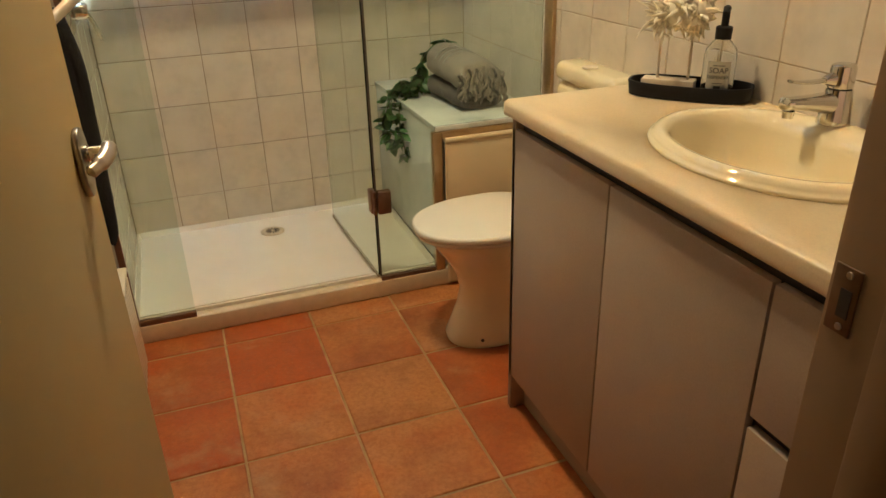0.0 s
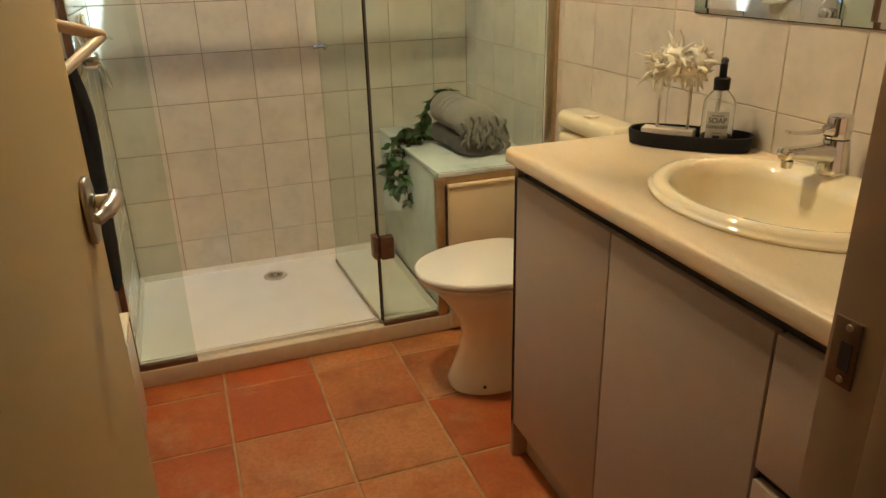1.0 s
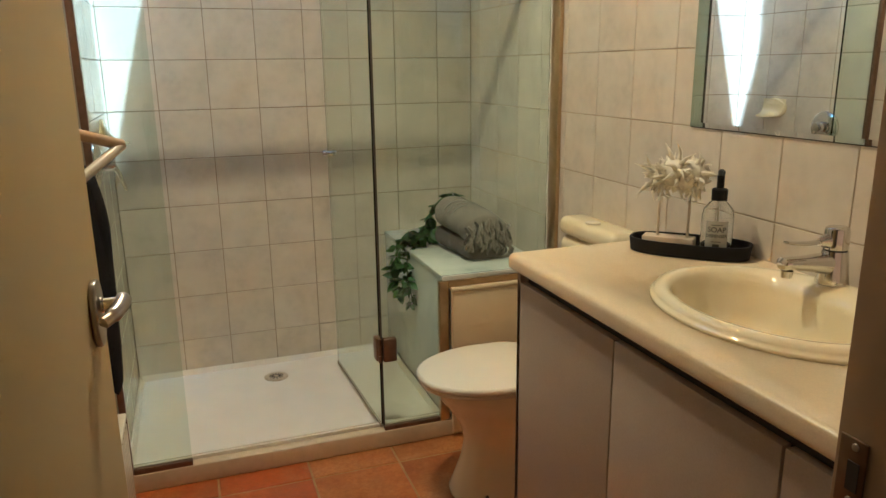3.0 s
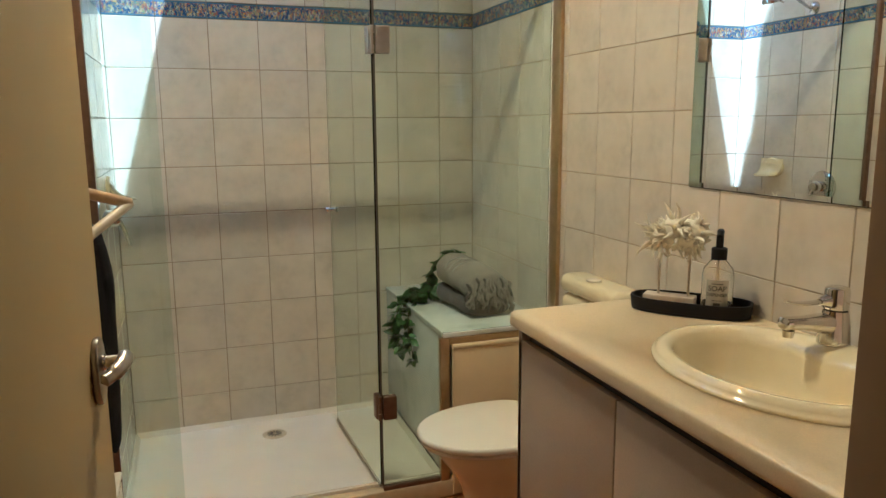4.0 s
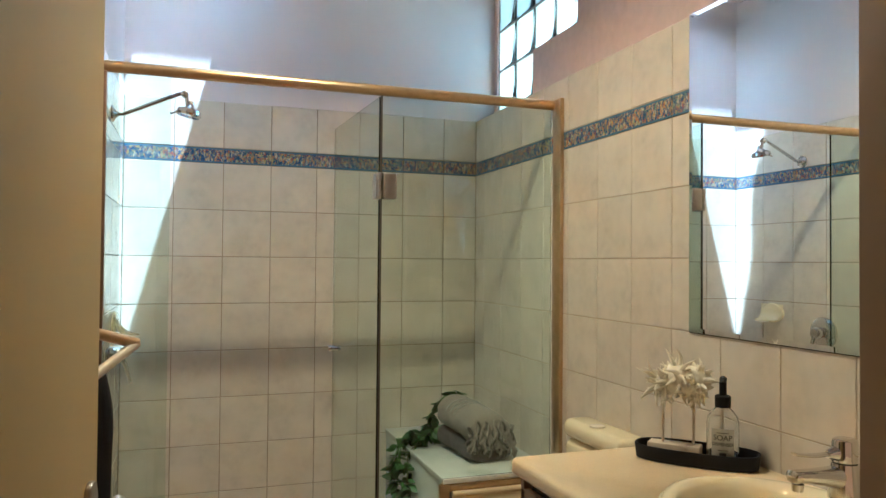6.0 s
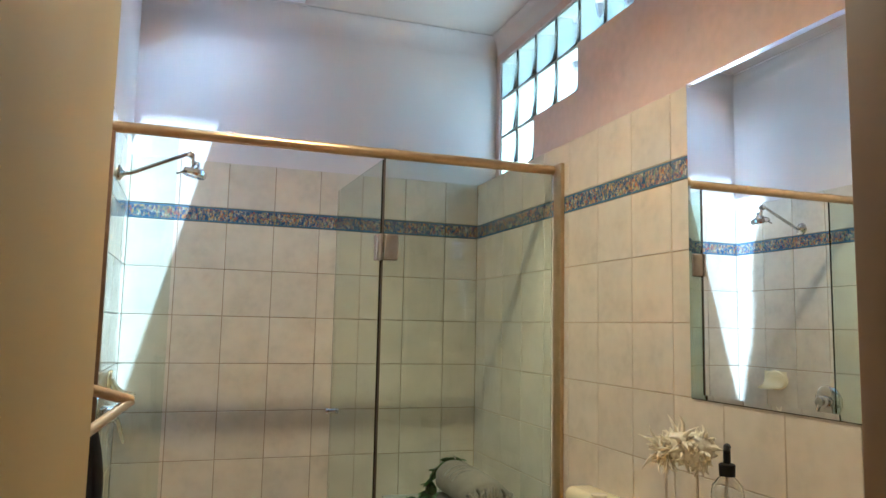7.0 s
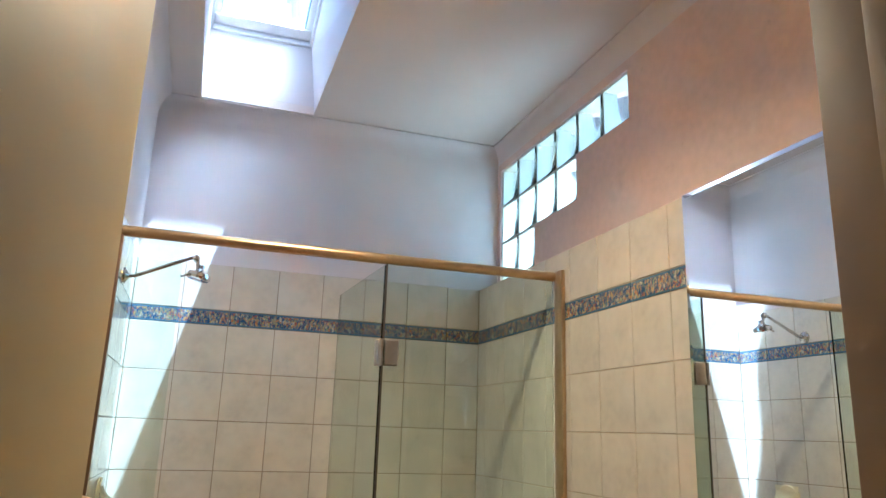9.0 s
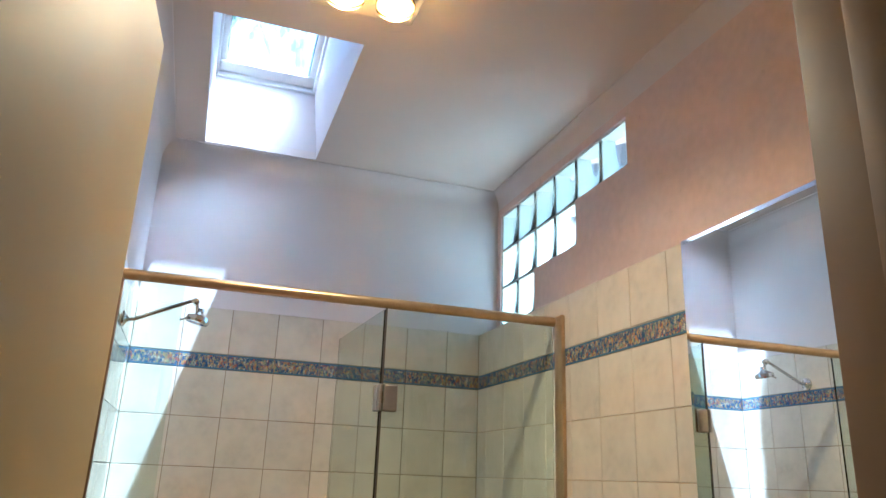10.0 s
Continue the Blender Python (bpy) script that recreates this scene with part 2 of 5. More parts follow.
def frieze_material():
    m = bpy.data.materials.new("mosaic_frieze")
    m.use_nodes = True
    n, l = m.node_tree.nodes, m.node_tree.links
    b = n["Principled BSDF"]
    b.inputs["Roughness"].default_value = 0.1
    geo = n.new("ShaderNodeNewGeometry")
    cell = n.new("ShaderNodeTexVoronoi")
    cell.inputs["Scale"].default_value = 250.0
    warp = n.new("ShaderNodeTexNoise")
    warp.inputs["Scale"].default_value = 30.0
    push = n.new("ShaderNodeVectorMath")
    push.operation = "MULTIPLY_ADD"
    push.inputs[1].default_value = (0.02, 0.02, 0.02)
    l.new(warp.outputs["Color"], push.inputs[0])
    l.new(geo.outputs["Position"], push.inputs[2])
    tall = n.new("ShaderNodeVectorMath")
    tall.operation = "MULTIPLY"
    tall.inputs[1].default_value = (1.0, 1.0, 0.36)
    l.new(push.outputs[0], tall.inputs[0])
    l.new(tall.outputs[0], cell.inputs["Vector"])
    part_of = n.new("ShaderNodeSeparateColor")
    l.new(cell.outputs["Color"], part_of.inputs[0])
    ramp = n.new("ShaderNodeValToRGB")
    ramp.color_ramp.interpolation = "CONSTANT"
    tones = [(0.0, (0.03, 0.075, 0.17)), (0.38, (0.44, 0.31, 0.11)), (0.49, (0.50, 0.47, 0.38)), (0.59, (0.34, 0.09, 0.04)),
             (0.67, (0.04, 0.10, 0.22)), (0.83, (0.24, 0.32, 0.18)), (0.92, (0.46, 0.24, 0.08))]
    ramp.color_ramp.elements[0].color = (*tones[0][1], 1)
    ramp.color_ramp.elements[1].position, ramp.color_ramp.elements[1].color = tones[1][0], (*tones[1][1], 1)
    for at, tone in tones[2:]:
        ramp.color_ramp.elements.new(at).color = (*tone, 1)
    l.new(part_of.outputs[0], ramp.inputs[0])
    split = n.new("ShaderNodeSeparateXYZ")
    l.new(geo.outputs["Position"], split.inputs[0])
    off = n.new("ShaderNodeMath")
    off.operation = "SUBTRACT"
    off.inputs[1].default_value = FRIEZE_LOW + FRIEZE_HIGH / 2
    l.new(split.outputs[2], off.inputs[0])
    far = n.new("ShaderNodeMath")
    far.operation = "ABSOLUTE"
    l.new(off.outputs[0], far.inputs[0])
    edge = n.new("ShaderNodeMath")
    edge.operation = "GREATER_THAN"
    edge.inputs[1].default_value = FRIEZE_HIGH / 2 - 0.008
    l.new(far.outputs[0], edge.inputs[0])
    mix = n.new("ShaderNodeMix")
    mix.data_type = "RGBA"
    mix.inputs[7].default_value = (0.075, 0.15, 0.24, 1)
    l.new(edge.outputs[0], mix.inputs[0])
    l.new(ramp.outputs[0], mix.inputs[6])
    l.new(mix.outputs[2], b.inputs["Base Color"])
    return m


# ---- plan ----
RX, LX, BY, NY = 1.365, -0.195, 0.0, -2.80   # tiled faces: right wall, left wall, back wall, near wall
UX = 1.46                                     # painted upper part of the right wall, set back behind the tiled one
CEIL = 2.83
ROW = 0.22                                    # first full joint of the wall tiles
FRIEZE_LOW, FRIEZE_HIGH = 1.82, 0.066
TILE_TOP = 2.086
FRIEZE = frieze_material()
SCREEN = -0.815                               # plane of the shower screen
SKX0, SKX1, SKY0, SKY1 = -0.02, 0.482, -1.10, -0.075
COUNTER = 0.925


# ---- makers ----
def bm_box(x0, x1, y0, y1, z0, z1, bevel=0.0, seg=2, bm=None):
    own = bmesh.new()
    bmesh.ops.create_cube(own, size=1.0)
    for v in own.verts:
        v.co = Vector((x0 + (v.co.x + 0.5) * (x1 - x0), y0 + (v.co.y + 0.5) * (y1 - y0), z0 + (v.co.z + 0.5) * (z1 - z0)))
    if bevel:
        bmesh.ops.bevel(own, geom=own.edges[:], offset=bevel, segments=seg, affect="EDGES", profile=0.5)
    return join(bm, own)


def join(bm, own):
    if bm is None:
        return own
    me = bpy.data.meshes.new("t")
    own.to_mesh(me)
    own.free()
    bm.from_mesh(me)
    bpy.data.meshes.remove(me)
    return bm


def bm_lathe(profile, centre, axis="Z", seg=32, bm=None, sx=1.0, sy=1.0):
    """Turns (radius, height) pairs round an axis through centre."""
    own = bmesh.new()
    rings = []
    for r, h in profile:
        ring = []
        for i in range(seg):
            a = 2 * math.pi * i / seg
            p = Vector((r * math.cos(a) * sx, r * math.sin(a) * sy, h))
            ring.append(own.verts.new(p))
        rings.append(ring)
    for a, b in zip(rings, rings[1:]):
        for i in range(seg):
            own.faces.new((a[i], a[(i + 1) % seg], b[(i + 1) % seg], b[i]))
    if profile[0][0] > 1e-5:
        own.faces.new(list(reversed(rings[0])))
    if profile[-1][0] > 1e-5:
        own.faces.new(rings[-1])
    bmesh.ops.remove_doubles(own, verts=own.verts[:], dist=1e-6)
    turn = {"Z": Matrix(), "X": Matrix.Rotation(radians(90), 4, "Y"), "-X": Matrix.Rotation(radians(-90), 4, "Y"),
            "Y": Matrix.Rotation(radians(-90), 4, "X"), "-Y": Matrix.Rotation(radians(90), 4, "X"), "-Z": Matrix.Rotation(radians(180), 4, "X")}[axis]
    bmesh.ops.transform(own, matrix=Matrix.Translation(centre) @ turn, verts=own.verts[:])
    bmesh.ops.recalc_face_normals(own, faces=own.faces[:])
    return join(bm, own)


def bm_tube(points, radius, seg=10, bm=None, flat=1.0):
    """A round tube along a line of points; radius may be a list."""
    own = bmesh.new()
    pts = [Vector(p) for p in points]
    rad = radius if isinstance(radius, (list, tuple)) else [radius] * len(pts)
    rings, side = [], None
    for i, p in enumerate(pts):
        way = (pts[min(i + 1, len(pts) - 1)] - pts[max(i - 1, 0)]).normalized()
        if side is None:
            side = way.orthogonal().normalized()
        side = (side - way * side.dot(way)).normalized()
        up = way.cross(side)
        rings.append([own.verts.new(p + (side * math.cos(2 * math.pi * k / seg) + up * math.sin(2 * math.pi * k / seg) * flat) * rad[i]) for k in range(seg)])
    for a, b in zip(rings, rings[1:]):
        for k in range(seg):
            own.faces.new((a[k], a[(k + 1) % seg], b[(k + 1) % seg], b[k]))
    own.faces.new(list(reversed(rings[0])))
    own.faces.new(rings[-1])
    bmesh.ops.recalc_face_normals(own, faces=own.faces[:])
    return join(bm, own)


def bm_prism(outline, z0, z1, bevel=0.0, seg=2, bm=None, m=None):
    """A flat outline in x and y, raised from z0 to z1, its edges rounded."""
    own = bmesh.new()
    low = [own.verts.new((x, y, z0)) for x, y in outline]
    face = own.faces.new(low)
    top = bmesh.ops.extrude_face_region(own, geom=[face])
    for v in [g for g in top["geom"] if isinstance(g, bmesh.types.BMVert)]:
        v.co.z = z1
    bmesh.ops.recalc_face_normals(own, faces=own.faces[:])
    if bevel:
        edges = [e for e in own.edges if abs(e.verts[0].co.z - e.verts[1].co.z) < 1e-6]
        bmesh.ops.bevel(own, geom=edges, offset=bevel, segments=seg, affect="EDGES", profile=0.5)
    if m:
        bmesh.ops.transform(own, matrix=m, verts=own.verts[:])
    return join(bm, own)


def smooth_line(points, steps=6):
    """Catmull-Rom through the points."""
    p = [Vector(q) for q in points]
    p = [2 * p[0] - p[1]] + p + [2 * p[-1] - p[-2]]
    out = []
    for i in range(1, len(p) - 2):
        for k in range(steps):
            u = k / steps
            out.append(0.5 * (2 * p[i] + (p[i + 1] - p[i - 1]) * u + (2 * p[i - 1] - 5 * p[i] + 4 * p[i + 1] - p[i + 2]) * u * u
                              + (3 * p[i] - p[i - 1] - 3 * p[i + 1] + p[i + 2]) * u ** 3))
    return out + [p[-2]]


def mesh_of(bm, name, mat, angle=35):
    me = bpy.data.meshes.new(name)
    bm.to_mesh(me)
    bm.free()
    me.materials.append(mat)
    for f in me.polygons:
        f.use_smooth = True
    me.set_sharp_from_angle(angle=radians(angle))
    return me


BASE = {}


def thing(name, base, label, category, group="", kind=""):
    ob = new(name)
    ob.location = base
    ob.empty_display_size = 0.05
    BASE[ob] = Vector(base)
    return tagged(ob, label, category, group, kind)


def part(name, bm, mat, parent, label="", angle=35):
    """One mesh object under a thing or a part; bm is in world places."""
    at = BASE[parent]
    bmesh.ops.translate(bm, verts=bm.verts[:], vec=-at)
    ob = new(name, mesh_of(bm, name, mat, angle))
    ob.parent = parent
    BASE[ob] = at
    return tagged(ob, label)


def solo(name, bm, mat, label, category="", group="", kind="", angle=35):
    """A top-level thing of one mesh."""
    ob = new(name, mesh_of(bm, name, mat, angle))
    BASE[ob] = Vector()
    return tagged(ob, label, category, group, kind)


def piece(name, me, at, parent, m=None):
    ob = new(name, me)
    ob.parent = parent
    ob.matrix_basis = Matrix.Translation(at) @ (m or Matrix())
    return ob


# ---- structure ----
floor = solo("floor", bm_box(LX - 0.1, RX + 0.1, NY - 0.02, BY + 0.1, -0.12, -0.0034), FLOOR_GROUT, "terracotta tiled bathroom floor with pale grout", kind="structure")
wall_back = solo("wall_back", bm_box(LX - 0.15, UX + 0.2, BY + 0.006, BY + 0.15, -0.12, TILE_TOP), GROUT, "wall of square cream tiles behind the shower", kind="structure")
solo("wall_back_upper", bm_box(LX - 0.15, UX + 0.2, BY + 0.002, BY + 0.15, TILE_TOP, CEIL + 0.02), WHITE_PAINT, "white painted plaster above the shower tiles", kind="structure")
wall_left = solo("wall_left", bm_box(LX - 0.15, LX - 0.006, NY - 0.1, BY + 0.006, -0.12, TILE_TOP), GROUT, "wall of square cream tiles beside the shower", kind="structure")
solo("wall_left_upper", bm_box(LX - 0.15, LX - 0.002, NY - 0.1, BY + 0.002, TILE_TOP, CEIL + 0.02), WHITE_PAINT, "white painted plaster above the tiles", kind="structure")
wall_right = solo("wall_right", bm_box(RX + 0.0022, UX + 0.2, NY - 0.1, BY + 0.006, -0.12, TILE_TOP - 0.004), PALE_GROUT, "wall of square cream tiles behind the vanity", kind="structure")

# glass block window: columns from the back corner, rows from the top
BLK, BY0, BZ0 = 0.1925, -0.035, 2.712
STEPS = (6, 4, 2)


def upper_right_wall():
    """The painted wall round the stepped opening of the glass blocks."""
    bm = bm_box(UX, UX + 0.12, NY - 0.1, BY0 - 6 * BLK, TILE_TOP - 0.004, CEIL + 0.02)
    bm_box(UX, UX + 0.12, BY0, BY + 0.002, TILE_TOP - 0.004, CEIL + 0.02, bm=bm)
    bm_box(UX, UX + 0.12, BY0 - 6 * BLK, BY0, BZ0, CEIL + 0.02, bm=bm)
    for row, here in enumerate(STEPS):
        low = BZ0 - (row + 1) * BLK
        if here < 6:
            bm_box(UX, UX + 0.12, BY0 - 6 * BLK, BY0 - here * BLK, low, low + BLK, bm=bm)
    bm_box(UX, UX + 0.12, BY0 - 6 * BLK, BY0, TILE_TOP - 0.004, BZ0 - 3 * BLK, bm=bm)
    return bm


solo("wall_right_upper", upper_right_wall(), PINK_PAINT, "pink-beige painted plaster wall round glass blocks", kind="structure")

window_1 = thing("window_1", (UX, BY0, BZ0), "stepped window of square clear glass blocks under the cornice", "window", kind="structure")


def block_mesh():
    """A hollow glass block: two thick pressed faces and a white-coated rim between them."""
    h = BLK / 2 - 0.0035
    bm = bm_box(-0.04, -0.030, -h, h, -h, h, 0.006, 3)
    bm_box(0.030, 0.04, -h, h, -h, h, 0.006, 2, bm=bm)
    glass = len(bm.faces)
    for a, b, c, d in ((-h, -h + 0.004, -h, h), (h - 0.004, h, -h, h), (-h + 0.004, h - 0.004, -h, -h + 0.004), (-h + 0.004, h - 0.004, h - 0.004, h)):
        bm_box(-0.0298, 0.0298, a, b, c, d, bm=bm)
    bm.faces.ensure_lookup_table()
    for f in bm.faces[glass:]:
        f.material_index = 1
    me = mesh_of(bm, "glass_block", BLOCK)
    me.materials.append(material("white_coating", (0.80, 0.81, 0.74), 0.5))
    return me


BLOCK_MESH = block_mesh()
for row, here in enumerate(STEPS):
    for col in range(here):
        ob = new("glass_block", BLOCK_MESH)
        ob.parent = window_1
        ob.location = (0.045, -(col + 0.5) * BLK, -(row + 0.5) * BLK)
        ob.visible_shadow = False
mortar = bmesh.new()
for row, here in enumerate(STEPS):
    for col in range(here + 1):
        bm_box(UX + 0.012, UX + 0.078, BY0 - col * BLK - 0.0035, BY0 - col * BLK + 0.0035, BZ0 - (row + 1) * BLK, BZ0 - row * BLK, bm=mortar)
    bm_box(UX + 0.012, UX + 0.078, BY0 - here * BLK, BY0, BZ0 - (row + 1) * BLK - 0.0035, BZ0 - (row + 1) * BLK + 0.0035, bm=mortar)
part("mortar", mortar, material("block_mortar", (0.46, 0.41, 0.33), 0.9, vary=0.2, scale=30), window_1)

# near wall with the doorway
DX0, DX1, DTOP = -0.081, 0.588, 2.06
near = bm_box(LX - 0.15, DX0 - 0.03, NY - 0.1, NY, -0.12, CEIL + 0.02)
bm_box(DX1 + 0.03, UX + 0.2, NY - 0.1, NY, -0.12, CEIL + 0.02, bm=near)
bm_box(DX0 - 0.03, DX1 + 0.03, NY - 0.1, NY, DTOP + 0.03, CEIL + 0.02, bm=near)
solo("wall_near", near, PINK_PAINT, "painted wall round the bathroom doorway", kind="structure")
door_frame = thing("door_frame", (DX1, NY, 0), "cream painted timber door frame with a metal strike plate", "door frame", kind="structure")


def jamb(x0, x1, stop):
    bm = bm_box(x0, x1, NY - 0.118, NY + 0.012, 0.0, DTOP + 0.028, 0.003)
    bm_box(*stop, NY - 0.105, NY - 0.05, 0.0, DTOP, 0.002, bm=bm)
    return bm


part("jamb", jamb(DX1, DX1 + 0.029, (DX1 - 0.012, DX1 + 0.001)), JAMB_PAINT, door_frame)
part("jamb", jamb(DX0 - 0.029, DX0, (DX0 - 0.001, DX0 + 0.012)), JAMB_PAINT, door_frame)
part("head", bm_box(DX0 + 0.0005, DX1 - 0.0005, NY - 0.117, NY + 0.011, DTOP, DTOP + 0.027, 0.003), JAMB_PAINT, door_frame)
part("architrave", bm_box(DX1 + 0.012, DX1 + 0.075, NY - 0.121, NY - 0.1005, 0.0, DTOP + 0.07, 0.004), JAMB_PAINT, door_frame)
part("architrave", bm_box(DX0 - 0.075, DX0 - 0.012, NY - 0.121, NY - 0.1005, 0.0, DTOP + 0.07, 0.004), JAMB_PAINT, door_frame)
strike = part("strike_plate", bm_box(DX1 - 0.0025, DX1 - 0.0002, NY - 0.020, NY + 0.006, 1.022, 1.084, 0.001), BRASS, door_frame, "worn bronze strike plate")
# no opening is cut: a near-black piece paints the shade of the latch hole
part("latch_hole", bm_box(DX1 - 0.0035, DX1 - 0.0027, NY - 0.015, NY - 0.004, 1.038, 1.064), SHADE_AND_DARK, strike)
for z in (1.029, 1.077):
    part("screw", bm_lathe([(0.0, 0.0), (0.0035, 0.0), (0.003, 0.0012), (0.0, 0.0014)], (DX1 - 0.0025, NY - 0.009, z), "-X", 12), SATIN, strike)


def ceiling_mesh():
    x0, x1, y0, y1 = LX - 0.1, UX + 0.15, NY - 0.1, BY + 0.1
    bm = bm_box(x0, SKX0, y0, y1, CEIL, CEIL + 0.04)
    bm_box(SKX1, x1, y0, y1, CEIL, CEIL + 0.04, bm=bm)
    bm_box(SKX0, SKX1, y0, SKY0, CEIL, CEIL + 0.04, bm=bm)
    bm_box(SKX0, SKX1, SKY1, y1, CEIL, CEIL + 0.04, bm=bm)
    return bm


solo("ceiling", ceiling_mesh(), CEILING_PAINT, "white plaster ceiling with a square skylight shaft", kind="structure")


def cornice(a, b, inward):
    """A coved cornice of 9 cm from a to b, its hollow facing inward."""
    a, b, inward = Vector(a), Vector(b), Vector(inward)
    shape = [(0.0, -0.095)] + [(0.090 - 0.090 * math.cos(radians(k * 11.25)), -0.095 + 0.089 * math.sin(radians(k * 11.25))) for k in range(1, 9)] + [(0.096, -0.005), (0.096, 0.0), (0.0, 0.0)]
    bm = bmesh.new()
    rings = [[bm.verts.new(p + inward * u + Vector((0, 0, v))) for u, v in shape] for p in (a, b)]
    n = len(shape)
    for k in range(n):
        bm.faces.new((rings[0][k], rings[0][(k + 1) % n], rings[1][(k + 1) % n], rings[1][k]))
    bm.faces.new(rings[0]), bm.faces.new(list(reversed(rings[1])))
    bmesh.ops.recalc_face_normals(bm, faces=bm.faces[:])
    return bm


CZ = CEIL - 0.001
# the coves stop short of the ceiling opening at the back, which is nearly flush with the wall
solo("trim_back", cornice((LX, BY + 0.001, CZ - 0.0), (UX, BY + 0.001, CZ), (0, -0.72, 0)), WHITE_PAINT, "white coved plaster cornice", kind="structure", angle=50)
solo("trim_left", cornice((LX - 0.003, NY, CZ), (LX - 0.003, BY, CZ), (0.55, 0, 0)), WHITE_PAINT, "white coved plaster cornice", kind="structure", angle=50)
solo("trim_right", cornice((UX + 0.001, NY, CZ), (UX + 0.001, BY, CZ), (-0.6, 0, 0)), WHITE_PAINT, "white coved plaster cornice", kind="structure", angle=50)

# skylight: shaft, tilted frame, pane
skylight = thing("skylight", (SKX0, SKY1, CEIL), "white framed roof window at the top of a plastered shaft", "skylight", kind="structure")
TOP_BACK, TOP_NEAR, SPLAY = 3.17, 3.55, 0.035   # the shaft narrows by SPLAY towards the roof


SHAFT = 0.05


def shaft_cheek(x0, x1, lean):
    """A side of the shaft, its top cut to the roof slope and leaning inward."""
    bm = bm_box(x0, x1, SKY0 - SHAFT, SKY1 + SHAFT, CEIL + 0.0402, TOP_BACK)
    for v in bm.verts:
        if v.co.z > CEIL + 0.1:
            v.co.x -= lean
            v.co.z = TOP_NEAR if v.co.y < -0.5 else TOP_BACK
    return bm


part("shaft_side", shaft_cheek(SKX0 - SHAFT, SKX0, 0.0), WHITE_PAINT, skylight)
part("shaft_side", shaft_cheek(SKX1, SKX1 + SHAFT, SPLAY), WHITE_PAINT, skylight)
part("shaft_end", bm_box(SKX0, SKX1, SKY1, SKY1 + SHAFT, CEIL + 0.0402, TOP_BACK), WHITE_PAINT, skylight)
part("shaft_end", bm_box(SKX0, SKX1, SKY0 - SHAFT, SKY0, CEIL + 0.0402, TOP_NEAR), WHITE_PAINT, skylight)
TILT = math.atan2(TOP_NEAR - TOP_BACK, SKY1 - SKY0)
LONG = math.hypot(TOP_NEAR - TOP_BACK, SKY1 - SKY0)


def roof_place(bm):
    """From a flat window (x across, y up the slope from 0) to its place on the roof."""
    m = Matrix.Translation((SKX0, SKY1, TOP_BACK)) @ Matrix.Rotation(-TILT, 4, "X") @ Matrix.Diagonal((1, -1, 1, 1))
    bmesh.ops.transform(bm, matrix=m, verts=bm.verts[:])
    bmesh.ops.recalc_face_normals(bm, faces=bm.faces[:])
    return bm


W = SKX1 - SPLAY - SKX0


def ring_frame(inset, wide, z0, z1):
    bm = bm_box(inset, W - inset, inset, inset + wide, z0, z1, 0.003)
    bm_box(inset, W - inset, LONG - inset - wide, LONG - inset, z0, z1, 0.003, bm=bm)
    bm_box(inset, inset + wide, inset + wide, LONG - inset - wide, z0, z1, 0.003, bm=bm)
    bm_box(W - inset - wide, W - inset, inset + wide, LONG - inset - wide, z0, z1, 0.003, bm=bm)
    return roof_place(bm)


FRAME_WHITE = material("frame_white", (0.82, 0.81, 0.79), 0.35, vary=0.03, scale=8)
part("window_frame", ring_frame(-0.02, 0.032, 0.0, 0.07), FRAME_WHITE, skylight)
part("sash", ring_frame(0.0125, 0.028, 0.040, 0.085), FRAME_WHITE, skylight)
part("seal", ring_frame(0.0408, 0.003, 0.05, 0.08), SEAL, skylight)
part("sill_board", roof_place(bm_box(0.013, W - 0.013, 0.013, 0.075, 0.030, 0.0395, 0.003)), FRAME_WHITE, skylight)
pane = part("pane", roof_place(bm_box(0.042, W - 0.042, 0.042, LONG - 0.042, 0.062, 0.068)), DUSTY, skylight)
pane.visible_shadow = False

# heat lamp unit in the ceiling
HX, HY = 0.427, -1.46
lamp = thing("heat_lamp", (HX, HY, CEIL), "white square ceiling heater with two lit golden heat bulbs", "ceiling light")
plate = bm_box(HX - 0.17, HX + 0.17, HY - 0.165, HY + 0.165, CEIL - 0.028, CEIL - 0.001, 0.012, 3)
part("panel", plate, PLASTIC, lamp)
for i in (-1, 1):
    for j in (0,):
        c = (HX + i * 0.076, HY + 0.01, CEIL - 0.026)
        bulb = part("bulb", bm_lathe([(0.03, 0.0), (0.04, 0.012), (0.057, 0.035), (0.0615, 0.05), (0.058, 0.064), (0.042, 0.077), (0.02, 0.0835), (0.0, 0.085)], c, "-Z", 32), BULB, lamp, "golden glass heat bulb")
        bulb.visible_shadow = False
        part("filament", bm_lathe([(0.0, 0.014), (0.024, 0.015), (0.033, 0.020), (0.028, 0.026), (0.014, 0.031), (0.0, 0.032)], c, "-Z", 20), FILAMENT, bulb)
        part("reflector", bm_lathe([(0.014, 0.002), (0.030, 0.010), (0.050, 0.033), (0.0575, 0.054), (0.057, 0.0545), (0.049, 0.0345), (0.029, 0.0115), (0.014, 0.004)], c, "-Z", 28), REFLECTOR, bulb)
        part("collar", bm_lathe([(0.064, -0.002), (0.072, -0.002), (0.074, 0.004), (0.07, 0.008), (0.064, 0.006)], c, "-Z", 32), CHROME, bulb)

